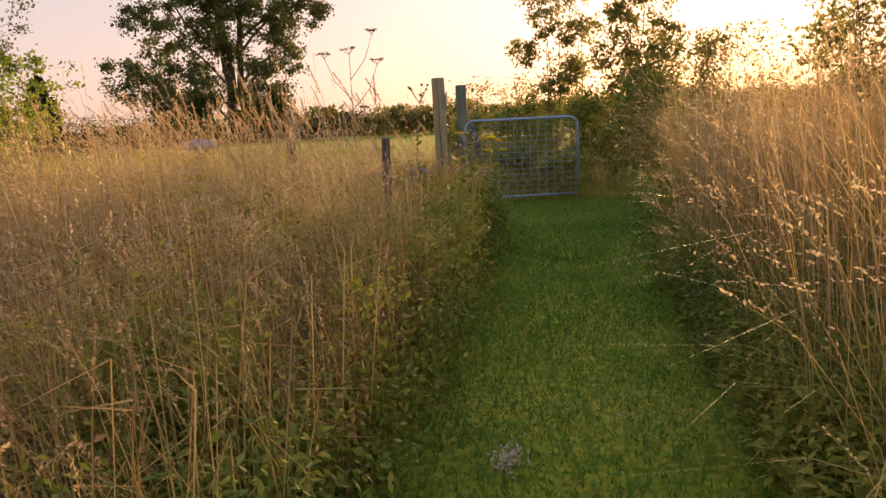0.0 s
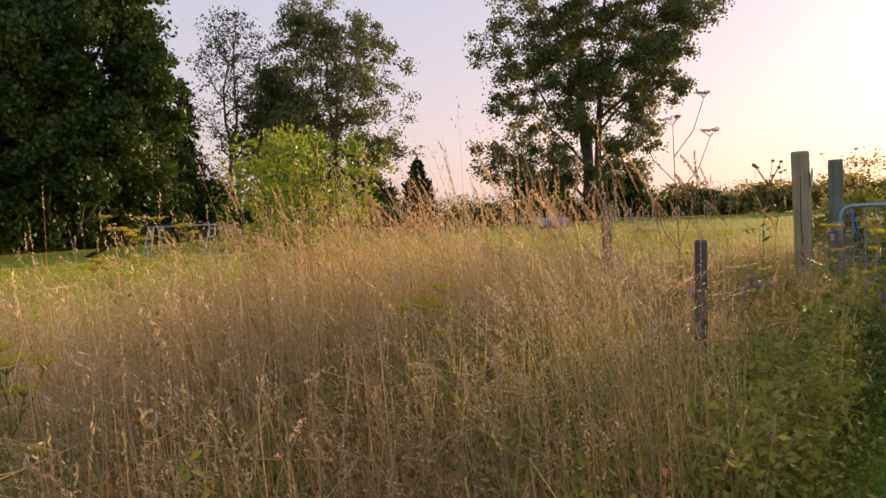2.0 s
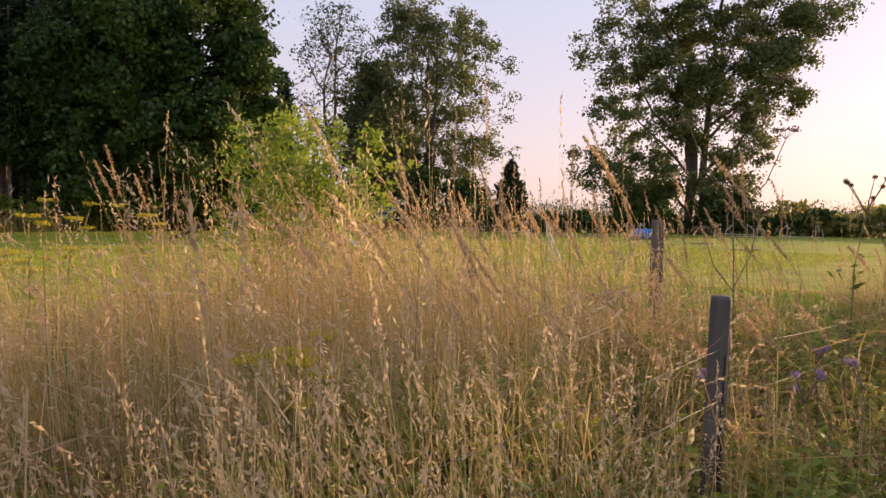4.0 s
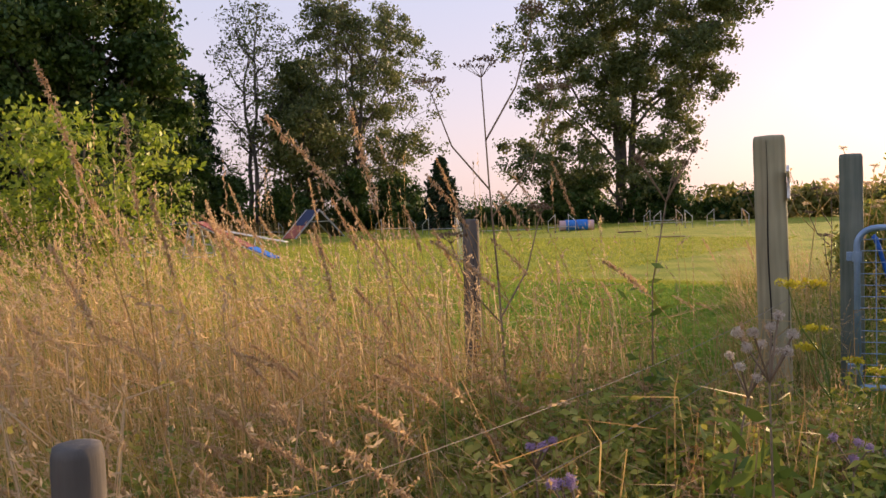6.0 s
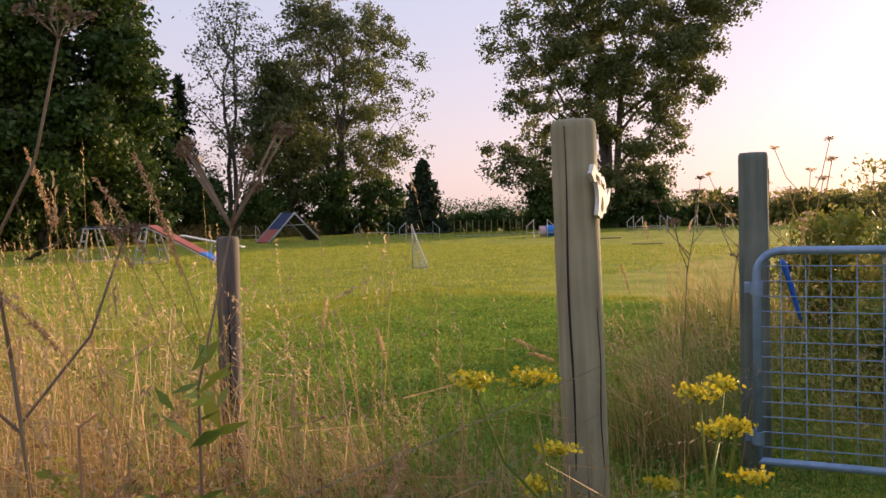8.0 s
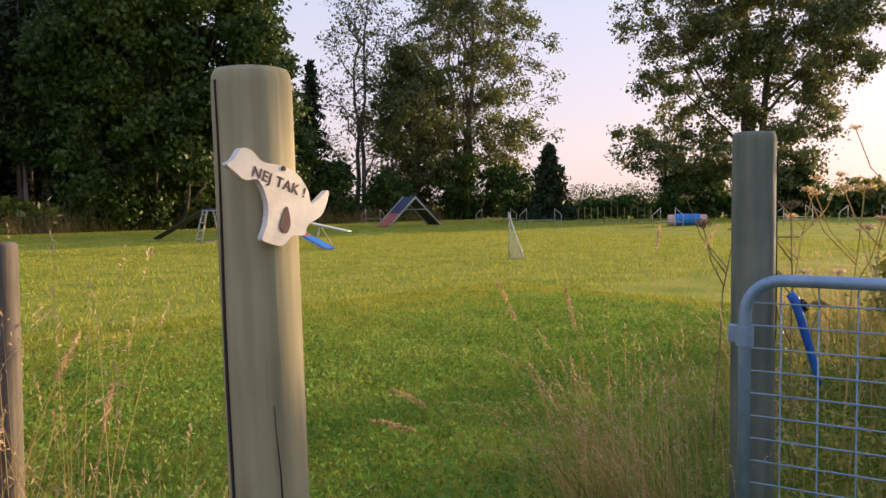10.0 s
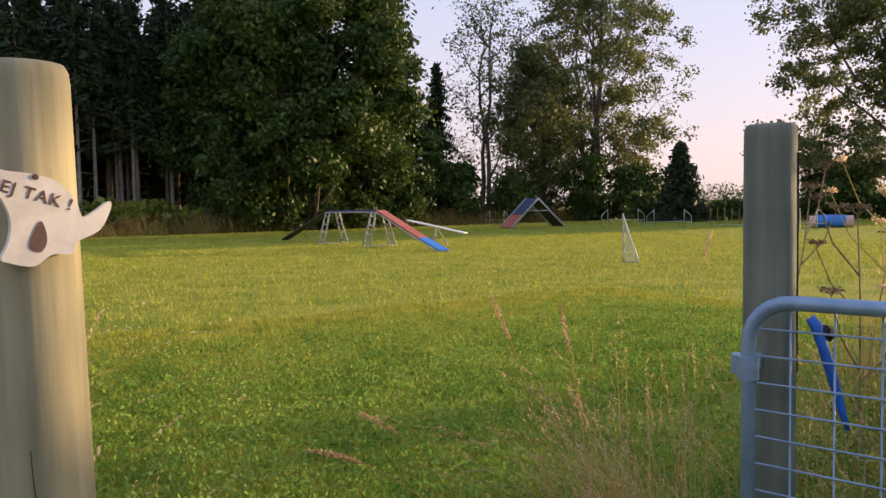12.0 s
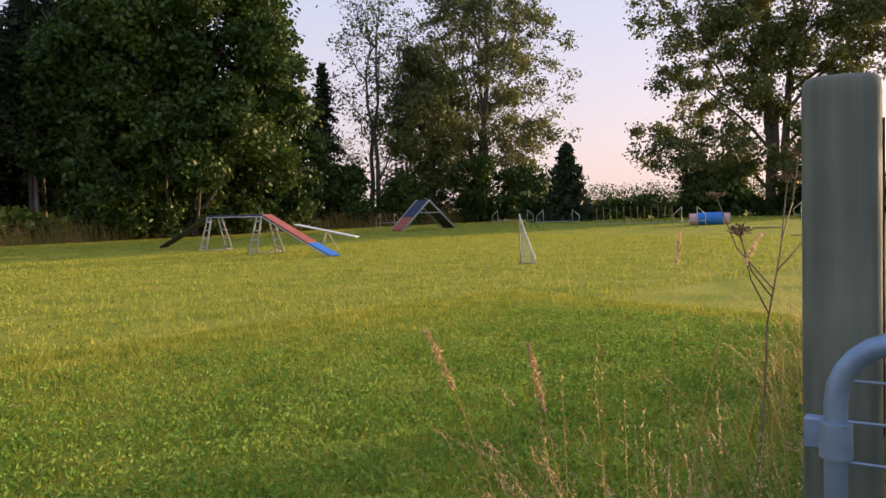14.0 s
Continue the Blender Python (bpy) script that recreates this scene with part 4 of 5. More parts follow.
# ---- grasses ----
def scatter(n, x0, x1, y0, y1, keep):
    x, y = rng.uniform(x0, x1, n), rng.uniform(y0, y1, n)
    k = keep(x, y)
    x, y = x[k], y[k]
    return np.stack([x, y, height(x, y)], 1)


def path_left(x):
    return np.interp(x, [-14, -9, -5.5, -3, -1, 0.2, 0.6, 1.4, 1.6], [-0.88, -0.88, -0.72, -0.70, -0.66, -0.35, 3.5, 3.5, 0.0])


def meadow(name, label, P, Hmin, Hmax, stalk_share, hmul, width=0.005, lean=1.0, spikelets=16, keep_y=None, fat=0.0042):
    """Tall mixed grass: bare blades, dry stalks and their heads."""
    n = len(P)
    patch = 0.5 + 0.5 * hum(P[:, 0], P[:, 1], 0.8)
    stalk = rng.uniform(size=n) < stalk_share
    H = (Hmin + (Hmax - Hmin) * rng.beta(2.2, 2.2, n)) * (0.58 + 0.68 * patch) * hmul(P)
    H = np.where(stalk, H, H * rng.uniform(0.3, 0.9, n))
    H = np.minimum(H, 1.2 * Hmax)
    bend = np.clip(lean * rng.normal(0.38, 0.24, n), 0.02, 0.85)
    az = 2.5 + 1.3 * hum(P[:, 0], P[:, 1], 0.9, 4) + rng.normal(0, 1.1, n)
    if keep_y:
        tip = P[:, 1] + bend * H * np.sin(az)
        az = np.where((tip < keep_y[0]) | (tip > keep_y[1]), -az, az)
    s, u = stalk, ~stalk
    V, T = blades(P[s], H[s], np.full(s.sum(), width * 0.55), bend[s], az[s])
    o = new(name + "_stalks", quick_mesh(name, V, T, M_STRAW))
    tagged(o, label, "grass", kind="stuff")
    V, T = seed_heads(P[s], H[s], bend[s], az[s], spikelets, 0.13, fat * width / 0.005)
    o = new(name + "_seed_heads", quick_mesh(name, V, T, M_HEAD))
    tagged(o, "feathery pale seed heads of dry meadow grass", "grass", kind="stuff")
    V, T = blades(P[u], H[u], width * rng.uniform(0.45, 1.15, u.sum()), np.clip(bend[u] * 1.6, 0, 1.1), az[u])
    o = new(name + "_blades", quick_mesh(name, V, T, M_UNDER))
    tagged(o, "olive and straw-coloured grass blades in thick growth", "grass", kind="stuff")


def one(P):
    return np.ones(len(P))


def left_far(P):
    # shorter towards the open field
    return np.interp(P[:, 1], [0, 2, 3.5, 5, 9], [0.95, 1.0, 0.85, 0.65, 0.5]) * np.interp(P[:, 0], [-6, -3, -0.5, 0.3], [1.05, 1.15, 1.3, 0.95])


def strip(P):
    return np.interp(P[:, 0], [-9, -6, -4.2, -3.2, -1.8, 0, 2], [1.08, 1.2, 1.15, 0.9, 0.78, 0.62, 0.5]) * np.interp(P[:, 1], [-1.1, -0.75, -0.2], [0.5, 0.85, 1.05])


meadow("verge_grass", "tall dry golden grass between path and fence", scatter(15000, -12, 0.25, -1.1, 0.2, lambda x, y: y > path_left(x) + 0.05 * hum(x, y, 3)), 0.55, 1.15, 0.34, strip, 0.005, 1.1, 20, (-0.75, 9))
meadow("meadow_grass", "tall dry golden grass behind the fence", scatter(36000, -12, 0.5, 0.1, 4.5, lambda x, y: x < np.interp(y, [0, 1.5, 2.5, 4.5], [-0.1, 0.0, 0.05, 0.0]) + 0.25 * hum(x, y, 1.5)), 0.75, 1.5, 0.40, left_far, 0.0052, 1.15, 11, fat=0.0058)
meadow("gate_front_grass", "knee-high mixed grass around the gate post", scatter(15000, -3.0, 0.3, -0.66, 1.1, lambda x, y: (y > path_left(x) + 0.04) & (x < 0.2 - 0.15 * np.abs(y))), 0.35, 0.86, 0.36, one, 0.005, 1.3, 12, (-0.8, 9))
meadow("far_meadow_grass", "dry meadow grass thinning towards the field", scatter(24000, -20, 0.5, 4.0, 13, lambda x, y: x < np.interp(y, [4, 6, 9, 13], [-0.6, -0.8, -3, -8]) + 0.6 * hum(x, y, 0.7)), 0.55, 1.05, 0.35, left_far, 0.009, 1.0, 5)
meadow("hedge_grass", "very tall backlit dry grass beside the mown path", scatter(34000, -12, 4.0, -5.5, -2.0, lambda x, y: y < np.interp(x, [-13, -6, -1, 1, 4], [-1.85, -1.82, -2.2, -2.9, -2.5]) + 0.12 * hum(x, y, 2)), 1.0, 1.95, 0.42, lambda P: np.interp(P[:, 1], [-3.2, -2.4, -2.0], [1.05, 0.95, 0.6]), 0.006, 1.1, 16, (-9, -1.6))
meadow("gate_side_grass", "dry tall grass growing behind the open gate", scatter(9000, 1.35, 9, -2.2, 3.0, lambda x, y: (y < 0.5 + 0.35 * (x - 1.5) + 0.2 * hum(x, y, 1.2)) & ((x > 1.85) | ((y > -0.02) & (x > 1.25 + 0.3 * y)))), 0.45, 1.15, 0.36, one)
meadow("post_foot_grass", "golden grass tuft at the foot of the hinge post", scatter(1500, 1.3, 2.0, 0.1, 0.9, lambda x, y: ((x - 1.72) / 0.2) ** 2 + ((y - 0.42) / 0.3) ** 2 < 1), 0.35, 0.95, 0.42, one, 0.005, 1.0, 14)
meadow("forest_foot_grass", "golden tall grass strip at the forest's foot", scatter(22000, -26, 44, 43.5, 47.5, lambda x, y: (y > np.interp(x, [-26, 5, 16, 30, 44], [43.6, 44.0, 44.4, 45.6, 45.6])) & (y < np.interp(x, [-26, 5, 16, 30, 44], [46.5, 46.6, 46.8, 47.4, 47.4]))), 0.8, 1.6, 0.5, one, 0.028, 1.0, 3)


def small_leaves(name, label, P, zmin, zmax, per, size, mat, spread=0.05):
    C = np.repeat(P, per, axis=0)
    C = C + np.column_stack([rng.normal(size=(len(C), 2)) * spread, rng.uniform(zmin, zmax, len(C))])
    V, T = leaves(C, np.full(len(C), size), 0.45, 0.0)
    o = new(name, quick_mesh(name, V, T, mat))
    tagged(o, label, "weeds", kind="stuff")


small_leaves("verge_weeds", "low green leafy weeds along the mown path", scatter(7000, -13, 0.4, -1.15, -0.3, lambda x, y: y > path_left(x) - 0.1), 0.02, 0.34, 9, 0.03, M_WEED)
small_leaves("meadow_weeds", "olive leafy herbs among the dry grass", scatter(8000, -10, -0.2, -0.8, 2.5, lambda x, y: hum(x, y, 0.9, 2) > -0.15), 0.1, 0.5, 9, 0.026, M_WEED, 0.05)
small_leaves("yellow_herbs", "yellow-green leafy herbs below the dry grass", scatter(8500, -9, -0.3, -0.78, 0.9, lambda x, y: (y > path_left(x)) & (hum(x, y, 1.4, 5) > 0.0)), 0.08, 0.66, 8, 0.028, M_HERB, 0.05)
small_leaves("hedge_weeds", "green leafy herbs under the tall grass", scatter(2200, -11, 2, -3.2, -1.95, lambda x, y: hum(x, y, 0.9, 1) > -0.5), 0.02, 0.5, 9, 0.035, M_WEED)
small_leaves("gate_weeds", "leafy weeds around the gate posts", scatter(1500, 0.9, 5, -1.6, 1.6, lambda x, y: (x > 1.75) & (y < 0.2 + 0.4 * (x - 1.8))), 0.02, 0.42, 9, 0.035, M_WEED)


def herbs(name, label, P, hmin, hmax, mat, per=26, size=0.034, ratio=0.38):
    """Leafy stems: leaves set round an upright stalk, smaller towards the tip."""
    n = len(P)
    H = rng.uniform(hmin, hmax, n) * (0.8 + 0.3 * hum(P[:, 0], P[:, 1], 1.7, 3))
    bend, az = np.clip(rng.normal(0.18, 0.12, n), 0, 0.5), rng.uniform(0, 6.28, n)
    s = np.tile(np.linspace(0.22, 1.0, per), (n, 1)) + rng.uniform(-0.02, 0.02, (n, per))
    off = (bend * H)[:, None] * s ** 1.6
    root = np.stack([P[:, 0:1] + off * np.cos(az)[:, None], P[:, 1:2] + off * np.sin(az)[:, None],
                     P[:, 2:3] + H[:, None] * s * (1 - 0.45 * bend[:, None] * s ** 2)], -1)
    la = np.arange(per)[None] * 2.4 + rng.uniform(0, 6.28, (n, 1)) + rng.normal(0, 0.3, (n, per))
    a = unit(np.stack([np.cos(la), np.sin(la), rng.normal(0.35, 0.5, (n, per))], -1)).reshape(-1, 3)
    b = unit(np.cross(a, rng.normal(size=a.shape) * 0.5 + [0, 0, 1.0]))
    ln = (size * (1.25 - 0.75 * s) * rng.uniform(0.6, 1.5, (n, per))).reshape(-1, 1) * 1.5
    c = root.reshape(-1, 3)
    V = np.stack([c, c + a * ln * 0.45 + b * ln * ratio * 0.5, c + a * ln - [0, 0, 0.2] * ln, c + a * ln * 0.45 - b * ln * ratio * 0.5], 1).reshape(-1, 3)
    o = np.arange(len(c))[:, None] * 4
    leaf = (V, np.concatenate([o + [0, 1, 2], o + [0, 2, 3]]))
    stem = blades(P, H, np.full(n, 0.004), bend, az)
    ob = new(name, quick_mesh(name, *merge([leaf, stem]), mat))
    tagged(ob, label, "weeds", kind="stuff")


def broken_straws(name, label, P, hmin, hmax, width, mat):
    """Dry stalks snapped at a knee, their tops hanging across the growth."""
    n = len(P)
    la, ta = rng.uniform(0, 6.28, n), rng.uniform(0, 6.28, n)
    h = rng.uniform(hmin, hmax, n)
    k = P + np.stack([np.cos(la) * h * 0.15, np.sin(la) * h * 0.15, h], 1)
    ln = rng.uniform(0.07, 0.26, n)
    drop = np.maximum(rng.normal(-0.05, 0.45, n), -h / ln * 0.9)
    e = k + unit(np.stack([np.cos(ta), np.sin(ta), drop], 1)) * ln[:, None]
    sd = np.stack([-np.sin(ta), np.cos(ta), rng.normal(0, 0.8, n)], 1)
    sd = unit(sd) * width * 0.5
    V = np.stack([P - sd, P + sd, k - sd, k + sd, e - sd * 0.4, e + sd * 0.4], 1).reshape(-1, 3)
    t = np.array([[0, 1, 3], [0, 3, 2], [2, 3, 5], [2, 5, 4]])
    T = (t[None] + (np.arange(n) * 6)[:, None, None]).reshape(-1, 3)
    ob = new(name, quick_mesh(name, V, T, mat))
    tagged(ob, label, "grass", kind="stuff")


one_of = lambda x, y: hum(x, y, 1.6, 2) > -0.2
verge = lambda x, y: y > path_left(x) + 0.06
herbs("verge_herbs", "green leafy herbs thick along the path's edge", scatter(7000, -11, -0.2, -0.95, -0.1, lambda x, y: verge(x, y) & (hum(x, y, 1.1, 1) + 0.5 * (y < -0.6) > np.where(x < -4.3, 0.55, 0.05))), 0.3, 0.75, M_WEED, 28, 0.034)
herbs("yellowing_herbs", "yellowing leafy herbs mixed into the dry grass", scatter(10000, -10, -0.3, -0.85, 1.3, lambda x, y: verge(x, y) & (hum(x, y, 0.9, 5) + 0.25 * (x > -5.5) > np.where(x < -4.6, 0.48, 0.0))), 0.4, 0.92, M_HERB, 28, 0.042, 0.55)
herbs("rusty_herbs", "rust-brown withered herbs among dry grass", scatter(5000, -10, -0.5, -0.75, 1.8, lambda x, y: verge(x, y) & (hum(x, y, 1.2, 9) > np.where(x < -4.3, -0.25, 0.15))), 0.5, 1.02, M_RUST, 30, 0.022, 0.5)
herbs("hedge_herbs", "green leafy herbs at the foot of tall grass", scatter(5500, -10, 3, -3.0, -1.9, lambda x, y: y < np.interp(x, [-13, -6, -1, 1, 4], [-1.85, -1.82, -2.2, -2.9, -2.5]) + 0.12), 0.2, 0.65, M_WEED, 26, 0.034)
# extra herbs that stand in for the shadow around the gate foot
herbs("gate_herbs", "dense green herbs by the gate posts, added to darken the shaded foot", scatter(2600, -2.6, 0.1, -0.85, 0.0, verge), 0.3, 0.68, M_WEED, 28, 0.036)
meadow("post_screen_grass", "tall dry grass standing before the old post", scatter(420, -5.0, -3.9, -0.6, -0.2, one_of), 1.0, 1.4, 0.5, one, 0.005, 0.55, 16, (-0.65, 9))
broken_straws("verge_straws", "snapped dry stalks tangled in the verge", scatter(2600, -11, 0.1, -0.8, 0.3, verge), 0.25, 0.85, 0.0034, M_STRAW)
broken_straws("meadow_straws", "snapped dry stalks tangled in the meadow", scatter(3500, -11, -0.3, 0.3, 3.2, verge), 0.4, 1.0, 0.0042, M_HEAD)
broken_straws("hedge_straws", "snapped dry stalks tangled in the tall grass", scatter(2000, -10, 3, -3.2, -2.1, lambda x, y: y < np.interp(x, [-13, -6, -1, 1, 4], [-1.9, -1.87, -2.25, -2.95, -2.55])), 0.5, 1.3, 0.004, M_HEAD)


def lawn(name, label, P, hmin, hmax, w, mat):
    n = len(P)
    V, T = blades(P, rng.uniform(hmin, hmax, n), np.full(n, w) * rng.uniform(0.6, 1.5, n), rng.uniform(0.1, 0.9, n), rng.uniform(0, 6.28, n), (0, 1))
    o = new(name, quick_mesh(name, V, T, mat))
    tagged(o, label, "grass", kind="stuff")


inside = lambda x, y: (y > 0.0 + 0 * x) & (x > np.interp(y, [0, 4, 6, 9, 13], [-0.1, -0.6, -0.9, -3, -8]))
lawn("path_grass", "short green grass of the mown path", scatter(95000, -12, 2.6, -2.3, 0.6, lambda x, y: (y < path_left(x) + 0.12) & (y > -2.25)), 0.02, 0.075, 0.006, M_PATHG)
lawn("near_lawn", "short green-yellow lawn inside the gate", scatter(170000, -1.5, 9, 0, 8, inside), 0.02, 0.085, 0.010, M_LAWN)
lawn("mid_lawn", "short yellowish lawn of the training field", scatter(85000, -6, 26, 6, 26, inside), 0.03, 0.095, 0.021, M_LAWN)
lawn("far_lawn", "short yellowish lawn of the training field", scatter(45000, -12, 60, 20, 46, inside), 0.02, 0.07, 0.035, M_LAWN)
small_leaves("clover", "small clover leaves in the path grass", scatter(9000, -11, 2.4, -2.2, 0.2, lambda x, y: y < path_left(x) + 0.1), 0.015, 0.06, 5, 0.022, M_PATHG, 0.03)
# clover thins with y; its green also stands in for shade on the near lawn
small_leaves("lawn_clover", "small clover leaves in the lawn, greening its shaded near part", scatter(20000, -0.4, 8, 0, 7, lambda x, y: inside(x, y) & (rng.uniform(size=x.size) < np.interp(y, [0, 4, 7], [1, 0.85, 0.1]))), 0.015, 0.085, 6, 0.032, M_CLOVER, 0.04)
small_leaves("clover_flowers", "tiny white clover flowers in the grass", scatter(420, -11, 6, -2.1, 5, lambda x, y: (y < path_left(x)) | inside(x, y)), 0.03, 0.06, 3, 0.011, M_FLUFF, 0.004)


# ---- single plants ----
def stem_path(r, h, lean):
    a = r.uniform(0, 6.28)
    return [np.array([math.cos(a) * lean * h * f ** 1.6, math.sin(a) * lean * h * f ** 1.6, h * f]) + (r.normal(size=3) * 0.008 if f else 0) for f in (0, 0.2, 0.4, 0.6, 0.8, 1.0)]


def umbel_plant(name, loc, h, label, seed, head, stem_mat, umbels=5, rad=0.06, leafy=0, group="", rays=12, lean=0.08):
    """A branching stem that ends in flat-topped flower heads."""
    r = np.random.default_rng(seed)
    root = thing(name, loc, label, "plant", group)
    pts = stem_path(r, h, lean)
    segs = [(pts[i], pts[i + 1], 0.006 - i * .0007, 0.0053 - i * .0007) for i in range(5)]
    tops = [(pts[-1], 1.0)]
    for q in range(umbels - 1):
        f = r.uniform(0.45, 0.9)
        b = pts[0] * (1 - f) + pts[-1] * f
        b = np.array([np.interp(f, np.linspace(0, 1, 6), [p[k] for p in pts]) for k in range(3)])
        a = r.uniform(0, 6.28)
        ln = h * r.uniform(0.16, 0.30)
        e = b + np.array([math.cos(a) * ln * 0.55, math.sin(a) * ln * 0.55, ln * 0.9])
        m = (b + e) / 2 + np.array([math.cos(a), math.sin(a), -0.6]) * ln * 0.08
        child("branch", quick_mesh("branch", *tubes([(b, m, 0.0034, 0.003), (m, e, 0.003, 0.0024)], 6), stem_mat, True), root)
        tops.append((e, r.uniform(0.55, 0.9)))
    V, T = tubes(segs, 6)
    child("stem", quick_mesh("stem", V, T, stem_mat, True), root)
    for e, k in tops:
        rs, C = [], []
        for i in range(rays):
            a, d = 6.28 * i / rays + r.uniform(-.2, .2), rad * k * r.uniform(0.5, 1.1)
            p = e + np.array([math.cos(a) * d, math.sin(a) * d, rad * k * 0.75 + r.uniform(-.008, .008)])
            rs.append((e, p, 0.0012, 0.0009))
            C.append(p + r.normal(size=(16, 3)) * np.array([0.011, 0.011, 0.004]) * (0.6 + k * 0.6))
        A = tubes(rs, 4)
        B = leaves(np.concatenate(C), np.full(rays * 16, 0.011), 0.7, 0, r)
        u = child("umbel", quick_mesh("umbel", *B, head), root)
        tagged(child("umbel_base", quick_mesh("umbel_base", *A, stem_mat), u), kind="stuff")
    if leafy:
        C = np.concatenate([np.array([np.interp(f, np.linspace(0, 1, 6), [p[k] for p in pts]) for k in range(3)]) + r.normal(size=(9, 3)) * [0.07, 0.07, 0.03] for f in r.uniform(0.05, 0.7, leafy)])
        child("leaves", quick_mesh("leaves", *leaves(C, np.full(len(C), 0.06), 0.45, 0.2, r), M_WEED), root)
    return root


def thistle(loc, h, seed, head, label, heads=6, size=0.022, group=""):
    r = np.random.default_rng(seed)
    root = thing("thistle", loc, label, "plant", group)
    pts = stem_path(r, h * 0.9, 0.08)
    segs = [(pts[i], pts[i + 1], 0.005 - i * .0006, 0.0044 - i * .0006) for i in range(5)]
    ends = []
    for q in range(heads):
        a, ln = r.uniform(0, 6.28), h * r.uniform(0.04, 0.12)
        e = pts[-1] + np.array([math.cos(a) * ln * .6, math.sin(a) * ln * .6, ln])
        child("branch", quick_mesh("branch", *tubes([(pts[-1], e, 0.0026, 0.002)], 6), M_STEM, True), root)
        ends.append(e)
    child("stem", quick_mesh("stem", *tubes(segs, 6), M_STEM, True), root)
    for e in ends:
        d = unit(r.normal(size=(260, 3)))
        C = e + d * size * r.uniform(0.3, 1.0, (260, 1)) * np.array([1, 1, 0.9])
        child("flower_head", quick_mesh("flower_head", *leaves(C, np.full(260, size * 0.55), 0.22, 0, r), head), root)
    C = np.concatenate([pts[i % 4 + 1] + r.normal(size=(8, 3)) * [0.05, 0.05, 0.05] for i in range(8)])
    child("leaves", quick_mesh("leaves", *leaves(C, np.full(len(C), 0.07), 0.3, 0.3, r), M_WEED), root)


def dock(loc, h, seed):
    r = np.random.default_rng(seed)
    root = thing("dock_plant", loc, "dead dock stalk crusted with dark red-brown seeds", "plant")
    segs, C = [], []
    pts = stem_path(r, h, 0.06)
    segs += [(pts[i], pts[i + 1], 0.006, 0.005) for i in range(5)]
    arms = [(pts[2], pts[-1])] + [(pts[k], pts[k] + np.array([r.normal() * .07, r.normal() * .07, h * .32])) for k in (2, 3, 3, 4)]
    for a, b in arms:
        segs.append((a, b, 0.003, 0.002))
        t = r.uniform(0.1, 1, (220, 1))
        C.append(a + (b - a) * t + r.normal(size=(220, 3)) * 0.012 * (0.6 + np.abs(np.sin(t * 22))))
    child("stem", quick_mesh("stem", *tubes(segs, 6), M_STEM), root)
    child("seeds", quick_mesh("seeds", *leaves(np.concatenate(C), np.full(1100, 0.012), 0.7, 0, r), M_DOCK), root)


def tall_stalk(loc, h, seed, az, bend):
    """One large nodding grass stalk close to the path."""
    r = np.random.default_rng(seed)
    root = thing("grass_stalk", loc, "single tall pale grass stalk with nodding seed head", "plant", "tall grass stalks")
    P, H, B, A = np.array([[0, 0, 0.0]]), np.array([h]), np.array([bend]), np.array([az])
    c = bends(P, H, B, A, np.linspace(0, 1, 13))[0]
    child("stem", quick_mesh("stem", *sweep(c, [0.0022 - i * .00012 for i in range(13)], 5), M_STRAW), root)
    t = r.uniform(0.84, 1.0, 190)
    C = bends(P, H, B, A, t)[0] + r.normal(size=(190, 3)) * (0.0045 * np.sin(math.pi * (t - 0.81) / 0.21))[:, None]
    child("seed_head", quick_mesh("seed_head", *leaves(C, np.full(190, 0.014), 0.26, -1.0, r), M_HEAD), root)


umbel_plant("hogweed", (-1.35, 0.55, 0), 1.75, "tall dead brown hogweed stalk with bare umbels", 1, M_STEM, M_STEM, 6, 0.07, 0, "dead umbel stalks", 9)
umbel_plant("hogweed", (3.2, 0.9, 0), 1.42, "tall dead brown hogweed stalk with bare umbels", 5, M_STEM, M_STEM, 6, 0.045, 0, "dead umbel stalks", 7)
umbel_plant("hogweed", (2.9, 0.35, 0), 1.3, "tall dead brown hogweed stalk with bare umbels", 6, M_STEM, M_STEM, 5, 0.04, 0, "dead umbel stalks", 7)
for k, (x, y, h) in enumerate([(2.75, 0.05, 1.45), (3.25, 0.25, 1.4), (3.5, 0.7, 1.45), (3.9, 0.35, 1.55)]):
    umbel_plant("dry_umbel", (x, y, 0), h, "tall pale dry stalk with small seed umbels behind the gate", 120 + k, M_HEAD, M_STRAW, 5, 0.022, 0, "dry umbels behind the gate", 6, 0.12)
for k, (x, y, h) in enumerate([(-0.62, -0.66, 0.95), (-0.42, -0.5, 0.8), (-0.85, -0.45, 1.0)]):
    umbel_plant("wild_parsnip", (x, y, 0), h, "green plant with flat yellow flower heads by the gate", 20 + k, M_YELLOW, M_WEED, 4, 0.03, 5, "yellow-flowered plants", 10)
for k, (x, y, h) in enumerate([(-3.6, 3.9, 1.2), (-3.2, 4.4, 1.15), (-2.6, 4.5, 1.2), (-6.0, 1.6, 0.95), (-5.7, 1.2, 0.8), (-5.1, 2.9, 1.0), (-4.6, 4.8, 1.15), (-3.9, 1.0, 0.8)]):
    umbel_plant("goldenrod", (x, y, 0), h, "tall weed with loose yellow flower heads in the meadow", 40 + k, M_YELLOW, M_WEED, 7, 0.06, 6, "yellow meadow weeds", 12)
thistle((-2.18, -0.60, 0), 1.05, 3, M_FLUFF, "dry thistle with fluffy white seed heads", 7, 0.013, "thistles")
thistle((-2.05, -0.45, 0), 0.95, 4, M_FLUFF, "dry thistle with fluffy white seed heads", 5, 0.012, "thistles")
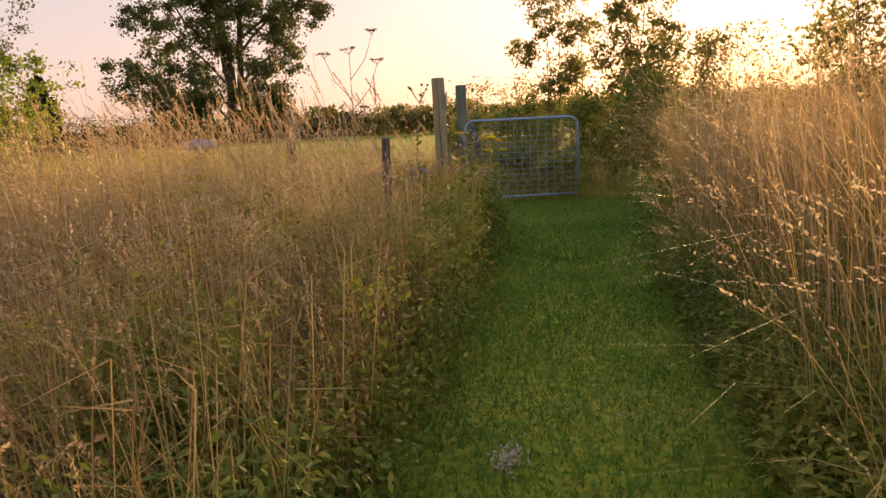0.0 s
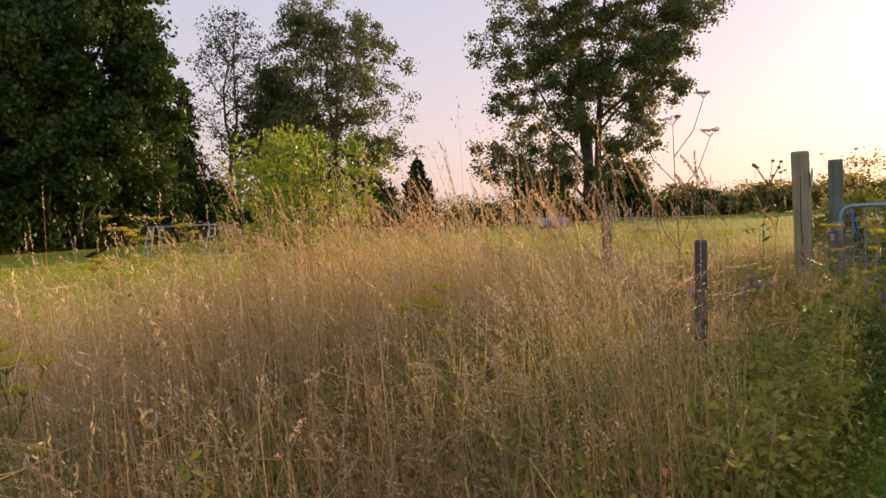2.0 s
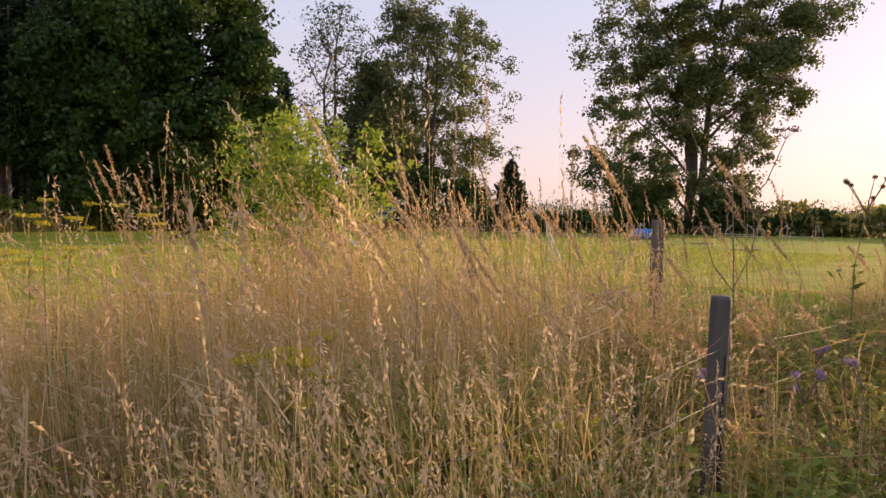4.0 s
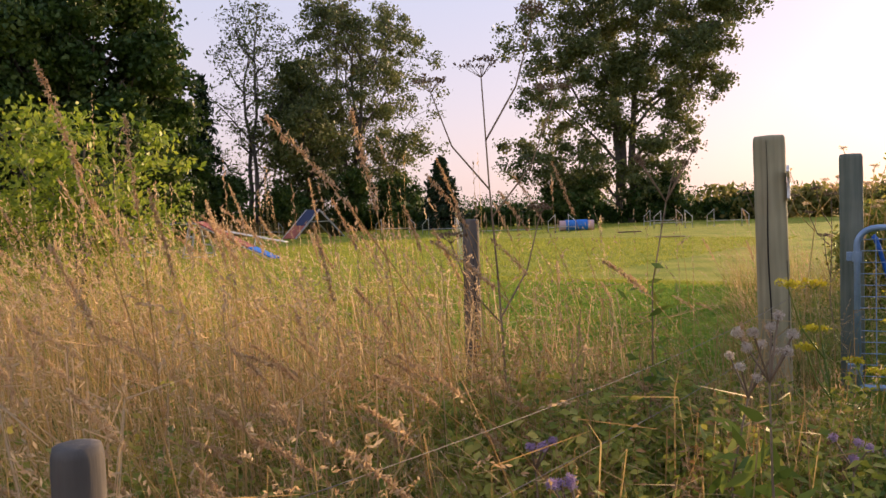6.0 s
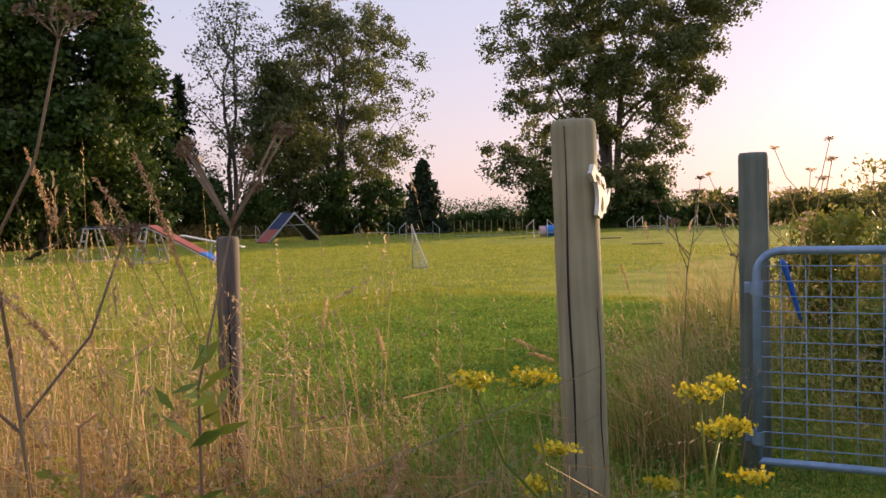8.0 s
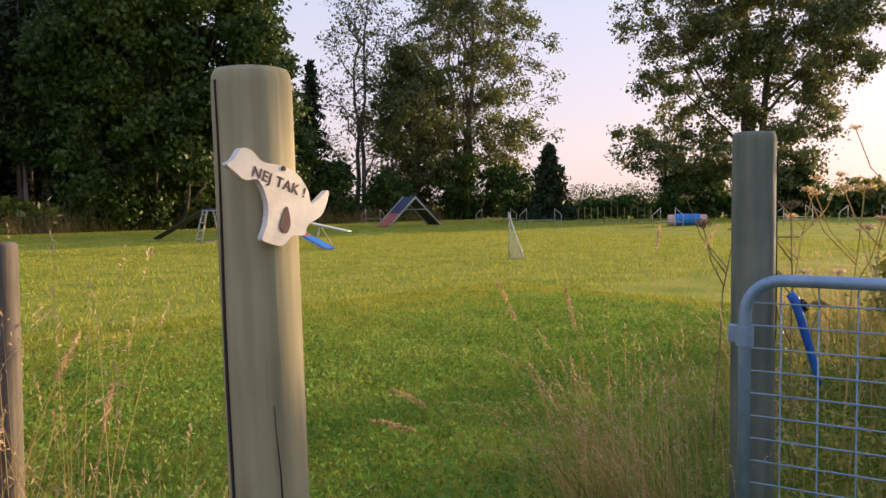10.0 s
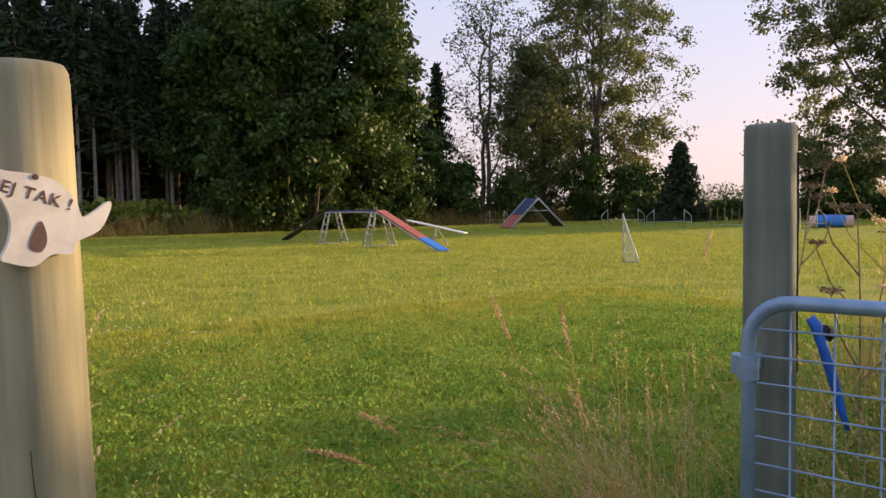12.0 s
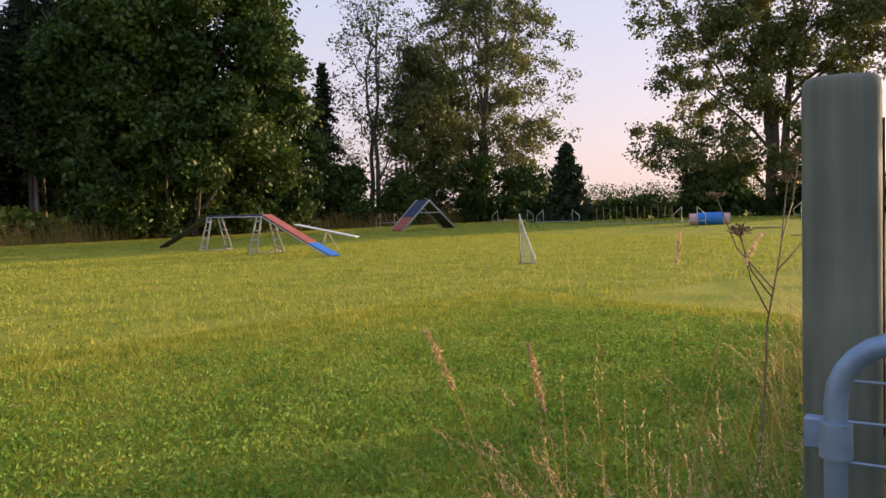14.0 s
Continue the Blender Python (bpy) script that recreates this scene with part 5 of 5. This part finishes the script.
thistle((-1.38, 0.04, 0), 1.45, 9, M_STEM, "tall dry brown thistle with round seed heads", 8, 0.014, "thistles")
for k, (x, y, h) in enumerate([(-2.5, -0.3, 0.78), (-2.3, -0.15, 0.8), (-3.0, -0.35, 0.8), (-1.7, -0.6, 0.72), (-1.35, -0.65, 0.6), (-7.2, -0.1, 0.96), (-3.2, -0.1, 0.85)]):
    thistle((x, y, 0), h, 10 + k, M_PURPLE, "thistle with small pale purple flower heads", 4, 0.013, "purple thistles")
dock((-6.76, 0.13, 0), 1.18, 1)
for k, (x, y, h, az, bd) in enumerate([(-2.3, -0.25, 1.75, 2.6, 0.35), (-3.3, -0.3, 1.7, 2.4, 0.3), (-2.9, 0.1, 1.75, 2.0, 0.2), (-1.7, -0.15, 1.55, 2.8, 0.45), (-1.2, -0.3, 1.5, 2.9, 0.5), (-1.55, -0.4, 1.15, 0.4, 0.5), (-2.6, -0.5, 1.25, 2.7, 0.4), (-0.7, -0.3, 1.05, 0.5, 0.6), (-6.2, -0.3, 1.3, 2.2, 0.4), (-5.6, -0.5, 1.15, 0.6, 0.5), (-5.0, -0.2, 1.3, 2.4, 0.35), (-4.2, -0.3, 1.5, 2.3, 0.3), (-3.9, 0.2, 1.7, 2.6, 0.25), (1.25, 0.45, 1.0, 2.9, 0.6), (1.35, 0.6, 0.95, 2.6, 0.5), (1.5, 0.35, 1.15, 1.4, 0.2), (1.55, 0.55, 1.2, 1.9, 0.25), (1.95, 0.5, 1.65, 0.2, 0.55), (2.1, 0.6, 1.6, 0.5, 0.5), (-0.2, 0.5, 1.1, 1.0, 0.4), (-0.3, 0.9, 1.2, 0.6, 0.35), (-1.0, 1.0, 1.45, 2.4, 0.3), (-1.6, 1.2, 1.5, 2.5, 0.3), (-7.6, -0.55, 0.95, 0.4, 0.5), (-7.0, -0.6, 1.0, 2.7, 0.4)]):
    tall_stalk((x, y, 0), h, 100 + k, az, bd)
srng = np.random.default_rng(31)
for k in range(70):
    x, y = srng.uniform(-3.8, -0.7), srng.uniform(0.1, 2.3)
    tall_stalk((x, y, 0), srng.uniform(1.35, 1.72), 200 + k, srng.normal(2.4, 0.6), srng.uniform(0.12, 0.4))
for k in range(60):
    x, y = srng.uniform(-3.1, -1.3), srng.uniform(-0.45, 1.1)
    tall_stalk((x, y, 0), srng.uniform(0.85, 1.3), 300 + k, srng.normal(2.3, 0.45), srng.uniform(0.3, 0.62))
clod = thing("pale_seed_clump", (-5.9, -1.12, 0.04), "pale dry flower clump lying on the path edge", "plant")
tagged(child("clump", quick_mesh("clump", *leaves(rng.normal(size=(160, 3)) * [0.05, 0.03, 0.012] + [0, 0, 0.02], np.full(160, 0.018), 0.5), M_FLUFF), clod), kind="stuff")
